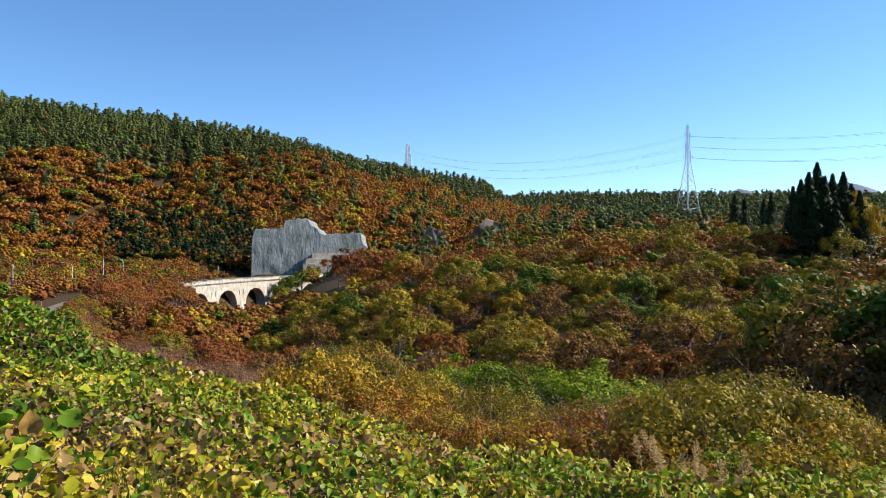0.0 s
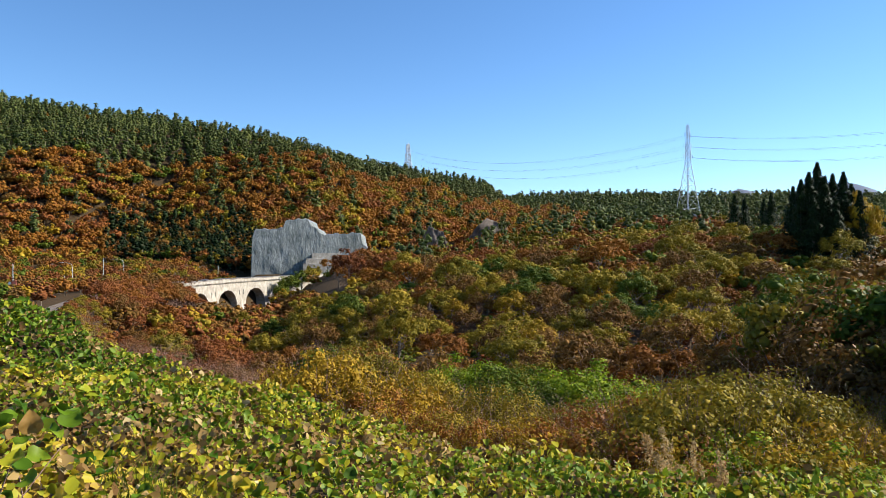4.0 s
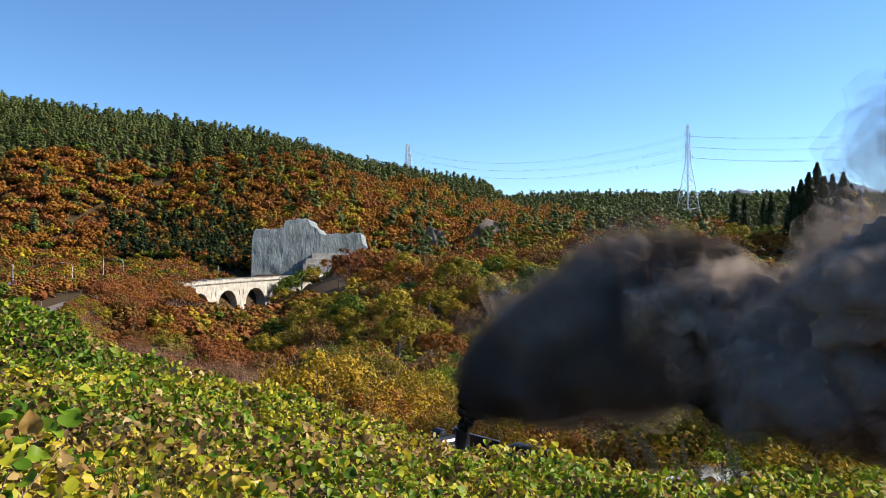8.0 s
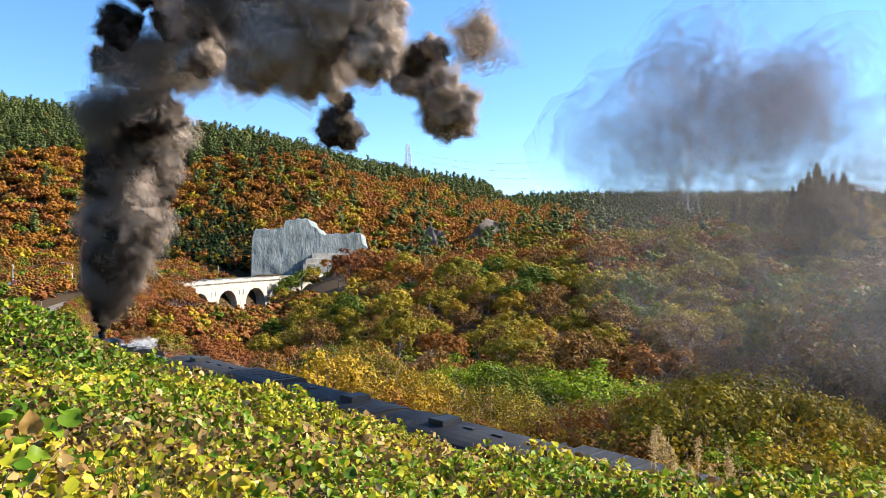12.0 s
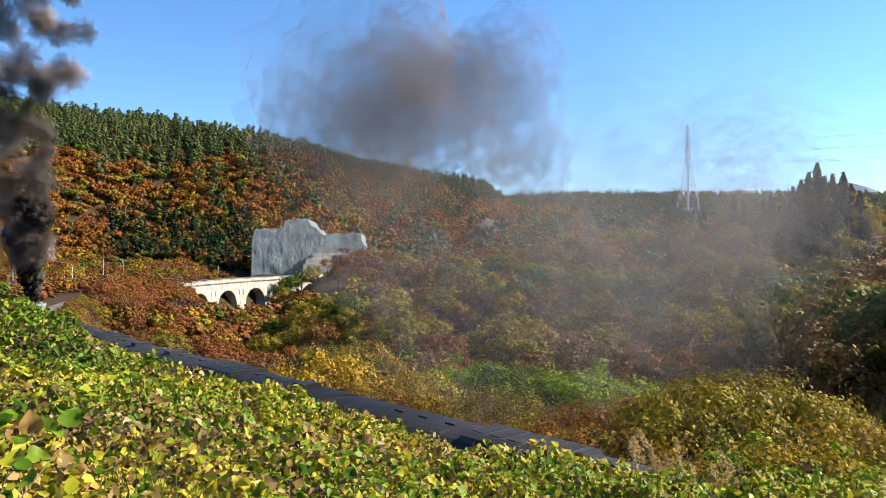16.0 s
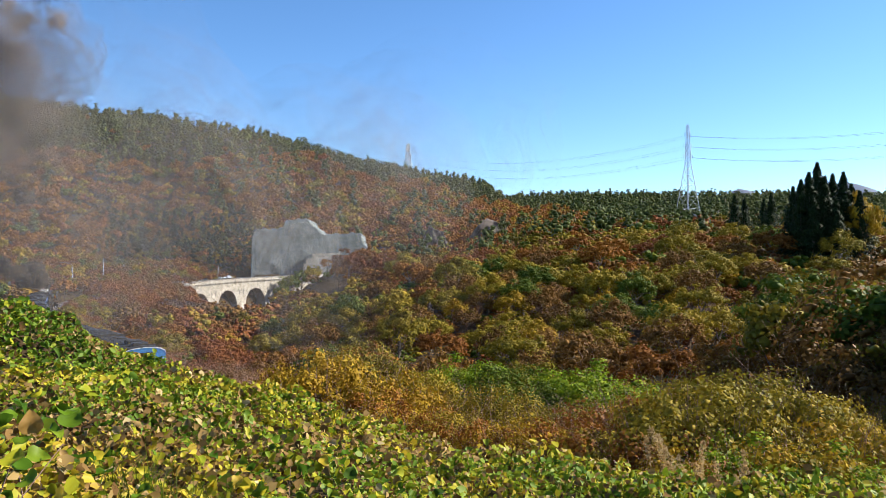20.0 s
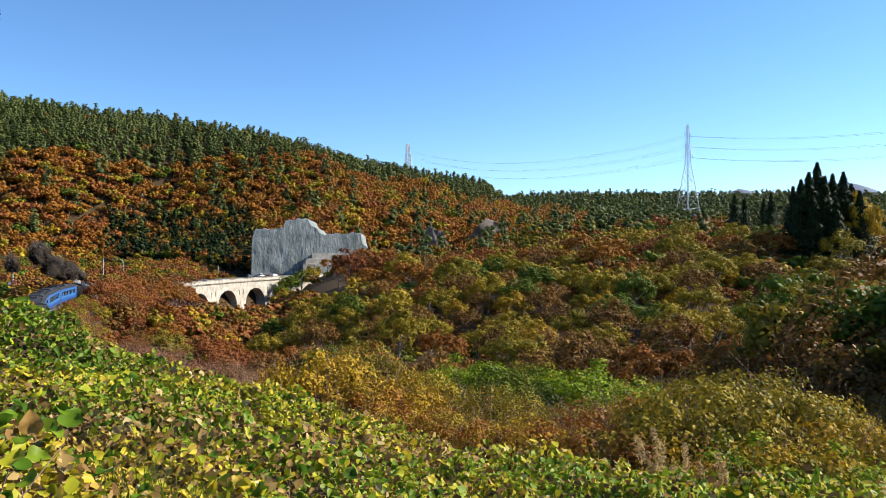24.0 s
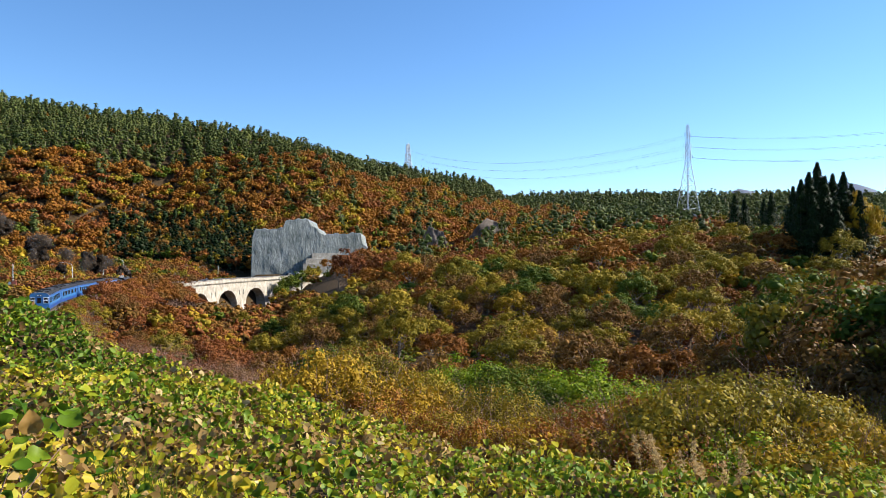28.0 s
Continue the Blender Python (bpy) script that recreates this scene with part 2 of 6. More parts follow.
def track(p):
    """Place and heading (from +y towards -x) p metres along the line."""
    if p <= P_STRAIGHT:
        return T0[0] - math.sin(HEAD) * p, T0[1] + math.cos(HEAD) * p, HEAD
    a = (p - P_STRAIGHT) / RADIUS
    bx, by = T0[0] - math.sin(HEAD) * P_STRAIGHT, T0[1] + math.cos(HEAD) * P_STRAIGHT
    cx, cy = bx + RADIUS * math.cos(HEAD), by + RADIUS * math.sin(HEAD)
    h = HEAD - a
    return cx - RADIUS * math.cos(h), cy - RADIUS * math.sin(h), h


def track_at(p, side=0.0, z=0.0):
    """A point beside the line; side is positive to the right of the way of travel."""
    x, y, h = track(p)
    return Vector((x + side * math.cos(h), y + side * math.sin(h), z + RAIL))


def track_dist(x, y):
    """Distance to the line (arrays), and how far along."""
    w = 0.740 * (x - T0[0]) + 0.672 * (y - T0[1])
    p = -math.sin(HEAD) * (x - T0[0]) + math.cos(HEAD) * (y - T0[1])
    bx, by = T0[0] - math.sin(HEAD) * P_STRAIGHT, T0[1] + math.cos(HEAD) * P_STRAIGHT
    cx, cy = bx + RADIUS * math.cos(HEAD), by + RADIUS * math.sin(HEAD)
    rr = np.hypot(x - cx, y - cy)
    ang = np.arctan2(-(y - cy), -(x - cx))
    pc = P_STRAIGHT + (HEAD - ang) * RADIUS
    curved = p > P_STRAIGHT
    return np.where(curved, RADIUS - rr, w), np.where(curved, pc, p)


BRIDGE_0, BRIDGE_1 = 264.5, 389.5


# ------------------------------------------------------------------ the lie of the land
def sstep(a, b, x):
    t = np.clip((x - a) / (b - a), 0, 1)
    return t * t * (3 - 2 * t)


def lumps(x, y, s, seed=0.0):
    return (np.sin(x / s + seed) * np.cos(y / (s * 1.13) + seed * 1.7) + 0.5 * np.sin(x / (s * 0.43) + 1.3 + seed) * np.sin(y / (s * 0.51) - seed)) / 1.5


FOOT_X, FOOT_Y = (-900, -260, -205, -150, -104, -100, 0, 45, 140), (270, 345, 430, 420, 398, 376, 412, 440, 520)
GORGE = ((-100, 460, -14), (-84, 330, -14), (-62, 235, -13.5), (-40, 155, -12.5), (-14, 95, -10), (16, 66, -8))


def gorge(x, y):
    """Distance to the river's line, and its floor."""
    best, floor = np.full(np.shape(x), 1e9), np.zeros(np.shape(x))
    for (ax, ay, az), (bx, by, bz) in zip(GORGE, GORGE[1:]):
        t = np.clip(((x - ax) * (bx - ax) + (y - ay) * (by - ay)) / ((bx - ax) ** 2 + (by - ay) ** 2), 0, 1)
        d = np.hypot(x - ax - t * (bx - ax), y - ay - t * (by - ay))
        floor = np.where(d < best, az + t * (bz - az), floor)
        best = np.minimum(best, d)
    return best, floor


def land(x, y):
    """The height of the ground (arrays)."""
    x, y = np.asarray(x, dtype=float), np.asarray(y, dtype=float)
    # the far side: a shallow valley, then a ramp up to the far ridge
    rise = np.interp(y, (0, 30, 70, 120, 200, 320, 560, 800, 1050, 1400, 4000), (-1, -3, -7, -5, 6, 17, 34, 62, 90, 84, 60))
    side = sstep(-40, 70, x - 0.05 * y)                      # lower towards the river
    z = rise * (0.25 + 0.75 * side) - 3.5 * (1 - side) * sstep(60, 120, y) * (1 - sstep(300, 380, y))
    z = z + lumps(x, y, 23) * 1.6 * sstep(40, 120, y)
    gd, gf = gorge(x, y)
    z = z + np.minimum(gf - z, 0) * np.exp(-(gd / 24) ** 2)
    # the long ridge beyond the line
    crest = np.interp(x, (-900, -520, -383, -265, -193, -98, 39, 80, 130, 200), (150, 150, 140, 129, 115, 96, 76, 58, 20, 0))
    foot = np.interp(x, FOOT_X, FOOT_Y)
    top = np.interp(x, (-600, -383, -98, 39, 200), (600, 620, 650, 740, 800))
    t = np.clip((y - foot) / (top - foot), 0, 1.0)
    ridge = crest * (0.35 * t + 0.65 * (t * t * (3 - 2 * t))) - np.maximum(0, y - top) * 0.25 + lumps(x, y, 45, 2) * 5 * sstep(0.1, 0.4, t)
    z = np.where(y > foot, np.maximum(z, ridge), z)
    # the line's bed, cut and banked; a gap under the viaduct
    d, p = track_dist(x, y)
    bed = 1 - sstep(3.0, 8.0, np.abs(d))
    gap = sstep(BRIDGE_0 + 2, BRIDGE_0 + 14, p) * (1 - sstep(BRIDGE_1 - 14, BRIDGE_1 - 2, p))
    bed = bed * (1 - gap) * (y > -60)
    z = z * (1 - bed) + (-0.25) * bed
    # road shelf on the hill side of the line and viaduct
    shelf = (1 - sstep(4, 9, np.abs(d + 10))) * (p > 140) * (p < 470)
    z = z * (1 - shelf) + 0.25 * shelf
    # the bank that the camera stands on
    w = 0.740 * x + 0.672 * y
    u = -0.672 * x + 0.740 * y
    bank = 8.9 - 0.2 * np.clip(w, -30, 8.0) - 0.28 * sstep(2, 8, w) * sstep(5.5, 8, u) * (1 - sstep(9, 16, u)) + 0.1 * lumps(x, y, 2.3) + 0.9 * np.exp(-(((x + 9.6) ** 2 + (y - 15.2) ** 2) / 2.1 ** 2) ** 2)
    bank = bank + (0.46 * (1 - sstep(2.5, 6, u)) + 0.1 * (1 - sstep(6, 9, u))) * sstep(4, 8, w)
    bank = bank - 0.28 * sstep(13, 17, u) * (1 - sstep(25, 32, u)) * sstep(4, 8, w)
    bank = bank + 0.5 * np.exp(-((x + 3.2) ** 2 + (y - 3.0) ** 2) / 4.0)
    bank = bank - sstep(8.0, 14.6, w) * (bank + 0.25)
    on = (w < 14.6) * (u < 64)
    fade = 1 - sstep(30, 64, u)
    z = np.where(on > 0, bank * fade + np.where(w < 14.6, z, 0) * (1 - fade), z)
    return z


def land1(x, y):
    return float(land(np.array([x]), np.array([y]))[0])


def ground_sheet():
    """One sheet: fine near the camera, coarse far off."""
    ys = np.concatenate([np.arange(-40, 60, 0.9), np.arange(60, 200, 3.0), np.arange(200, 820, 9.0), np.arange(820, 1500, 40.0), np.array([1600, 2000, 2800, 4000, 4700])])
    xs0 = np.concatenate([np.array([-4000, -2500, -1500, -1000, -800]), np.arange(-640, -200, 16.0), np.arange(-200, -60, 5.0), np.arange(-60, 60, 0.9), np.arange(60, 200, 5.0), np.arange(200, 640, 16.0), np.array([700, 800, 1000, 1500, 2500, 4000])])
    X, Y = np.meshgrid(xs0, ys)
    Z = land(X.ravel(), Y.ravel())
    nx, ny = len(xs0), len(ys)
    i = np.arange(nx * ny).reshape(ny, nx)
    f = np.stack([i[:-1, :-1], i[:-1, 1:], i[1:, 1:], i[1:, :-1]], -1).reshape(-1, 4)
    me = mesh_np("ground", np.stack([X.ravel(), Y.ravel(), Z], 1), f, [M_SOIL], smooth=True)
    return tagged(new("ground", me), "brown leaf-littered earth of a wooded valley", "ground", kind="structure")


ground_sheet()


# ------------------------------------------------------------------ plants
def unit(a):
    return a / np.maximum(np.linalg.norm(a, axis=-1, keepdims=True), 1e-9)


def leaf_quads(rng, pos, nrm, size, slim=0.6):
    """A pointed leaf (one four-cornered face) at each place, across its normal."""
    n = len(pos)
    nrm = unit(nrm)
    t = unit(np.cross(nrm, rng.normal(size=(n, 3))))
    b = np.cross(nrm, t)
    s = (size * rng.uniform(0.6, 1.35, n))[:, None]
    v = np.stack([pos - t * s * 0.5, pos + b * s * 0.5 * slim, pos + t * s * 0.5, pos - b * s * 0.5 * slim], 1).reshape(-1, 3)
    f = np.arange(4 * n).reshape(-1, 4)
    return v, f


_bmi = bmesh.new()
bmesh.ops.create_icosphere(_bmi, subdivisions=1, radius=1)
ICO_V, ICO_F = np.array([v.co[:] for v in _bmi.verts]), np.array([[v.index for v in f.verts] for f in _bmi.faces])
_bmi.free()


def tris(f):
    return np.concatenate([f[:, [0, 1, 2]], f[:, [0, 2, 3]]]) if f.shape[1] == 4 else f


def crown(rng, n, radii, clumps, size, spread=0.33, low=-0.25, hollow=0.68, heart=0.62):
    """Leaves in clumps set round an uneven crown whose middle is the origin; each clump has a leafy heart."""
    c = unit(rng.normal(size=(clumps, 3)))
    c[:, 2] = np.where(c[:, 2] < low, -c[:, 2] * 0.6, c[:, 2])
    c = c * rng.uniform(hollow, 1.0, (clumps, 1)) * np.array(radii)
    rc = rng.uniform(0.6, 1.3, clumps) * spread * min(radii)
    k = rng.integers(0, clumps, n)
    flat = np.array((1.2, 1.2, 0.8))
    off = unit(rng.normal(size=(n, 3))) * (rng.uniform(0.3, 1.1, (n, 1)) ** 0.6) * rc[k][:, None] * flat
    pos = c[k] + off
    nrm = unit(off) * 1.0 + unit(c[k]) * 0.4 + np.array((0, 0, 0.2)) + rng.normal(size=(n, 3)) * 0.32
    v, f = leaf_quads(rng, pos, nrm, size, 0.75)
    pieces = [(v, tris(f))]
    for i in range(clumps):
        pieces.append((ICO_V * rng.uniform(0.5, 1.4, (12, 1)) * rc[i] * heart * flat + c[i], ICO_F))
    if heart >= 0.45:
        pieces.append((ICO_V * rng.uniform(0.6, 1.2, (12, 1)) * np.array(radii) * 0.5, ICO_F))
    return gather(pieces), c


def tube(pts, radii, seg=5):
    """A round bar along points."""
    pts = np.asarray(pts, dtype=float)
    V, F = [], []
    for i, p in enumerate(pts):
        d = pts[min(i + 1, len(pts) - 1)] - pts[max(i - 1, 0)]
        d = d / max(np.linalg.norm(d), 1e-9)
        s = np.cross(d, (0.3, 0.9, 0.1))
        s /= np.linalg.norm(s)
        q = np.cross(d, s)
        a = np.arange(seg) * 2 * np.pi / seg
        V.append(p + radii[i] * (np.cos(a)[:, None] * s + np.sin(a)[:, None] * q))
    for i in range(len(pts) - 1):
        for j in range(seg):
            F.append((i * seg + j, i * seg + (j + 1) % seg, (i + 1) * seg + (j + 1) % seg, (i + 1) * seg + j))
    return np.concatenate(V), np.array(F)


def gather(pieces):
    V, F, o = [], [], 0
    for v, f in pieces:
        V.append(v)
        F.append(f + o)
        o += len(v)
    return np.concatenate(V), np.concatenate(F)


def wood(rng, height, base_r, targets, fork=0.35, seg=5):
    """A trunk that leans and tapers, with limbs that bend out to the targets."""
    lean = rng.normal(size=2) * 0.05 * height
    tops = [np.array((lean[0] * t, lean[1] * t, height * t)) + np.append(rng.normal(size=2) * 0.03 * height, 0) * (t > 0) for t in (0, 0.3, 0.6, 0.85)]
    out = [tube(tops, [base_r, base_r * 0.75, base_r * 0.5, base_r * 0.2], seg + 1)]
    for tg in targets:
        t = rng.uniform(fork, 0.75)
        a = np.array((lean[0] * t, lean[1] * t, height * t))
        mid = a * 0.45 + tg * 0.55 + np.append(rng.normal(size=2) * 0.05 * height, -0.06 * height)
        out.append(tube([a, mid, tg], [base_r * 0.38, base_r * 0.22, base_r * 0.05], 4))
    return gather(out)


def twigs(rng, n, height, width, r=0.012):
    """A brush of bare rising stems."""
    out = []
    for _ in range(n):
        a = np.append(rng.normal(size=2) * 0.22 * width, 0)
        d = np.append(rng.normal(size=2) * 0.36 * width, height * rng.uniform(0.6, 1.05))
        m = a + d * 0.55 + np.append(rng.normal(size=2) * 0.08 * width, 0.06 * height)
        out.append(tube([a, m, a + d], [r, r * 0.75, r * 0.3], 3))
    return gather(out)


def tree_kind(name, seed, height, radii, n, clumps, size, leaf, bare=0, spread=0.33, low=-0.25, limbs=9, heart=0.5):
    """A broadleaf tree or bush: meshes of its wood and its crown; foot at the origin."""
    rng = np.random.default_rng(seed)
    (v, f), c = crown(rng, n, radii, clumps, size, spread, low, heart=heart)
    up = height - radii[2] * 0.95
    v = v + np.array((0, 0, up))
    pick = rng.permutation(len(c))[:limbs]
    w = wood(rng, max(up + 0.2 * radii[2], 0.3 * height), 0.028 * height + 0.02, c[pick] * 0.9 + np.array((0, 0, up)))
    if bare:
        tv, tf = twigs(rng, bare, height * 0.98, radii[0] * 1.6)
        w = gather([w, (tv, tf)])
    return (mesh_np(name + "_trunk", w[0], w[1], [M_TWIG if bare else M_BARK]), mesh_np(name + "_crown", v, f, [leaf]), height, n)


def cedar_kind(name, seed, height, n, size):
    """A pointed cedar: whorls of drooping sprays round a straight stem."""
    rng = np.random.default_rng(seed)
    t = rng.uniform(0, 1, n) ** 0.8
    a = rng.uniform(0, 2 * np.pi, n)
    wob = 1 + 0.22 * np.sin(a * 3 + t * 17 + seed) + 0.3 * np.sin(t * 46 + 2 * a)
    r = 0.25 * height * (1 - t) ** 0.9 * wob * rng.uniform(0.35, 1, n) + 0.1
    pos = np.stack([r * np.cos(a), r * np.sin(a), height * (0.06 + 0.94 * t) - r * 0.25], 1)
    nrm = np.stack([np.cos(a), np.sin(a), 0.7 + 0 * a], 1) + rng.normal(size=(n, 3)) * 0.5
    v, f = leaf_quads(rng, pos, nrm, size, 0.5)
    w = tube([(0, 0, 0), (0, 0, height * 0.5), (0, 0, height * 0.97)], [0.02 * height, 0.013 * height, 0.02], 6)
    return (mesh_np(name + "_trunk", w[0], w[1], [M_BARK]), mesh_np(name + "_crown", v, f, [M_CEDAR]), height, n)


def plant(name, kind, x, y, scale=1.0, turn=0.0, label="", category="tree", group="", sink=0.1, squash=1.0, z=None):
    """A tree thing: trunk and crown under one base."""
    base = new(name)
    zz = land1(x, y) if z is None else z
    base.matrix_basis = pose(x, y, zz - sink, 0, 0, turn)
    base.scale = (scale, scale, scale * squash)
    part_me("trunk", kind[0], base)
    part_me("crown", kind[1], base)
    return tagged(base, label, category, group)


# near kinds (20 to 55 m off), middle kinds (55 to 140 m), far kinds (140 to 330 m)
NEAR = {
    "olive": [tree_kind("olive_near", 11 + i, 6.0, (2.8, 2.7, 2.7), 8500, 90, 0.13, M_OLIVE, bare=200, spread=0.22, heart=0.16) for i in range(3)],
    "yellow": [tree_kind("yellow_near", 21 + i, 4.0, (2.2, 2.1, 1.9), 6000, 64, 0.114, M_YELLOW, bare=110, spread=0.24, heart=0.16) for i in range(2)],
    "orange": [tree_kind("orange_near", 31 + i, 3.6, (2.0, 2.1, 1.7), 5600, 60, 0.11, M_ORANGE, bare=90, spread=0.24, heart=0.16) for i in range(2)],
    "bright": [tree_kind("bright_near", 41, 5.5, (3.0, 2.8, 2.4), 9000, 90, 0.135, M_BRIGHT, spread=0.22, heart=0.2)],
    "green": [tree_kind("green_near", 51 + i, 6.5, (2.8, 2.7, 2.8), 8500, 90, 0.135, M_GREEN, bare=40, spread=0.22, heart=0.2) for i in range(2)],
    "brush": [tree_kind("brush_near", 61 + i, 4.2, (2.3, 2.3, 1.9), 1700, 44, 0.0936, M_RUST, bare=380, spread=0.34, heart=0.1) for i in range(2)],
    "brown": [tree_kind("brown_near", 71 + i, 5.5, (2.5, 2.5, 2.4), 4600, 70, 0.11, M_BROWN, bare=190, spread=0.26, heart=0.16) for i in range(2)],
}
MIDDLE = {
    "olive": [tree_kind("olive_mid", 111 + i, 9.0, (4.6, 4.4, 3.9), 3400, 54, 0.34, M_OLIVE, spread=0.22, heart=0.4) for i in range(3)],
    "orange": [tree_kind("orange_mid", 131 + i, 8.5, (4.5, 4.6, 3.5), 3400, 54, 0.34, M_ORANGE, spread=0.22, heart=0.4) for i in range(2)],
    "yellow": [tree_kind("yellow_mid", 121, 7.5, (3.8, 3.8, 3.2), 3000, 50, 0.3, M_YELLOW, bare=20, spread=0.22, heart=0.4)],
    "green": [tree_kind("green_mid", 151 + i, 9.5, (4.3, 4.3, 4.2), 3400, 54, 0.35, M_GREEN, spread=0.22, heart=0.4) for i in range(2)],
    "brown": [tree_kind("brown_mid", 171 + i, 8.0, (4.2, 4.2, 3.3), 2700, 50, 0.27, M_BROWN, bare=80, spread=0.26, heart=0.34) for i in range(2)],
    "rust": [tree_kind("rust_mid", 161 + i, 7.0, (4.0, 4.0, 2.9), 3300, 54, 0.29, M_RUST, bare=40, spread=0.22, heart=0.4) for i in range(2)],
}
LABELS = {
    "olive": "olive-green tree turning brown in autumn leaf", "yellow": "small bush with yellow autumn leaves",
    "orange": "rounded tree with rusty orange autumn leaves", "bright": "bushy tree still in fresh bright green leaf",
    "green": "dense dark green leafy tree", "brush": "thicket of bare reddish-brown twigs with few leaves",
    "brown": "half-bare shrub with withered brown leaves", "rust": "low tree with dark red-brown leaves",
}


def thicket(rng, kinds, table, n, area, apart, scale, name, category, taken, group, keep=None, squash=(0.8, 1.1)):
    """Scatters trees over a plan area, none closer than apart."""
    done = tries = 0
    while done < n and tries < n * 30:
        tries += 1
        x, y = rng.uniform(*area[0]), rng.uniform(*area[1])
        if keep is not None and not keep(x, y):
            continue
        if taken and np.min(np.hypot(np.array(taken)[:, 0] - x, np.array(taken)[:, 1] - y)) < apart:
            continue
        taken.append((x, y))
        k = kinds(rng, x, y)
        kind, size = table[k][rng.integers(len(table[k]))], rng.uniform(*scale)
        room = open_view(x, y) - land1(x, y)
        if room < 1.6:
            continue
        size = min(size, room / kind[2])
        plant(name, kind, x, y, size, rng.uniform(0, 360), LABELS[k], category, group, squash=rng.uniform(*squash))
        done += 1


def open_view(x, y):
    """How high growth may reach where the viaduct is seen past it."""
    return 10.5 - 0.074 * y if 62 < y < 340 and -0.35 < x / y < -0.235 else 10.5 - 0.05 * y if 62 < y < 340 and -0.235 <= x / y < -0.12 else 60.0


def at_bearing(px, y):
    return (px - 784) / 1270 * y


def in_view(x, y, extra=0.06):
    return y > 5 and abs(x / y) < 0.6174 + extra


def side_of(x, y):
    d, p = track_dist(np.array([x]), np.array([y]))
    return float(d[0]), float(p[0])


def pick_kind(weights):
    names = list(weights)
    w = np.array([weights[k] for k in names], dtype=float)
    return lambda rng, x, y: names[rng.choice(len(names), p=w / w.sum())]


vr = np.random.default_rng(7)
taken = []
# landmarks first
for kind, px, yy, py, sq, lab in (("bright", 1045, 60, 645, 0.8, "bushy tree still in fresh bright green leaf"), ("bright", 822, 61, 632, 1.0, "small tree in yellowish bright green leaf"),
                                  ("green", 888, 58, 640, 0.9, "dense dark green leafy tree beside a bright one"), ("green", 962, 57, 690, 0.8, "low dark green leafy tree"),
                                  ("olive", 1235, 29, 662, 0.95, "vine-draped olive bush beside the railway line"), ("olive", 1330, 32, 640, 1.0, "large olive bush turning brown beside the line"),
                                  ("olive", 1420, 34, 668, 1.0, "large olive bush turning brown beside the line"), ("yellow", 560, 48, 610, 1.0, "small half-bare tree with yellow leaves"),
                                  ("bright", 1310, 26, 770, 0.9, "yellow-green bush close to the line"), ("yellow", 690, 42, 660, 1.0, "yellow-leaved bush beside the line"), ("olive", 640, 55, 600, 1.1, "olive tree turning yellow"),
                                  ("olive", 740, 50, 640, 1.1, "olive tree turning yellow")):
    kk = NEAR[kind][0]
    xx = (px - 784) / 1270 * yy
    hh = 10.5 + (453 - py) / 1270 * yy - land1(xx, yy)
    plant("tree", kk, xx, yy, hh / kk[2] / sq, px, lab, "tree", squash=sq)
    taken.append((xx, yy))
# orange and yellow bushes that line the far side of the track
for i, (px, yy, py) in enumerate(((655, 40, 690), (700, 38, 705), (745, 36, 720), (790, 35, 722), (835, 33, 738), (880, 32, 742), (925, 31, 752), (965, 30, 742), (1005, 29, 752), (1050, 28.5, 750), (1095, 28, 760), (1140, 27, 772), (1185, 26, 780),
                                  (1230, 25, 786), (1275, 24, 800), (1340, 24.5, 770), (1400, 24, 790), (1450, 23.5, 780), (1505, 23, 800), (1550, 22.5, 810), (1480, 28, 730), (1545, 27, 750), (1110, 34, 700), (1160, 36, 690))):
    kind = ("orange", "yellow", "orange", "olive", "orange", "yellow")[i % 6] if px < 1250 else ("yellow", "olive", "bright", "yellow")[i % 4]
    kk = NEAR[kind][0]
    xx = (px - 784) / 1270 * yy
    hh = max(10.5 + (453 - py) / 1270 * yy - land1(xx, yy), 1.5)
    plant("bush", kk, xx, yy, hh / kk[2], 61 * i, "autumn bush in " + kind + " leaf beside the railway track", "bush", "bushes along the track")
    taken.append((xx, yy))
# red-brown trees right of the viaduct and along the river
for i in range(26):
    px, yy = 600 + 11 * i + 6 * math.sin(i * 2.3), 255 + 38 * (0.5 + 0.5 * math.sin(i * 1.7))
    py = 452 - 10 * math.sin(i * 0.33) + 9 * math.sin(i * 2.9) + 16 * (i % 3 == 0)
    kk = MIDDLE["rust" if i % 4 else "orange"][i % 2]
    xx = (px - 784) / 1270 * yy
    hh = 10.5 + (453 - py) / 1270 * yy - land1(xx, yy)
    plant("tree", kk, xx, yy, max(hh, 6) / kk[2] / 1.25, 50 * i, "red-brown autumn tree on the valley side", "tree", "red-brown trees by the viaduct", squash=1.25)
    taken.append((xx, yy))

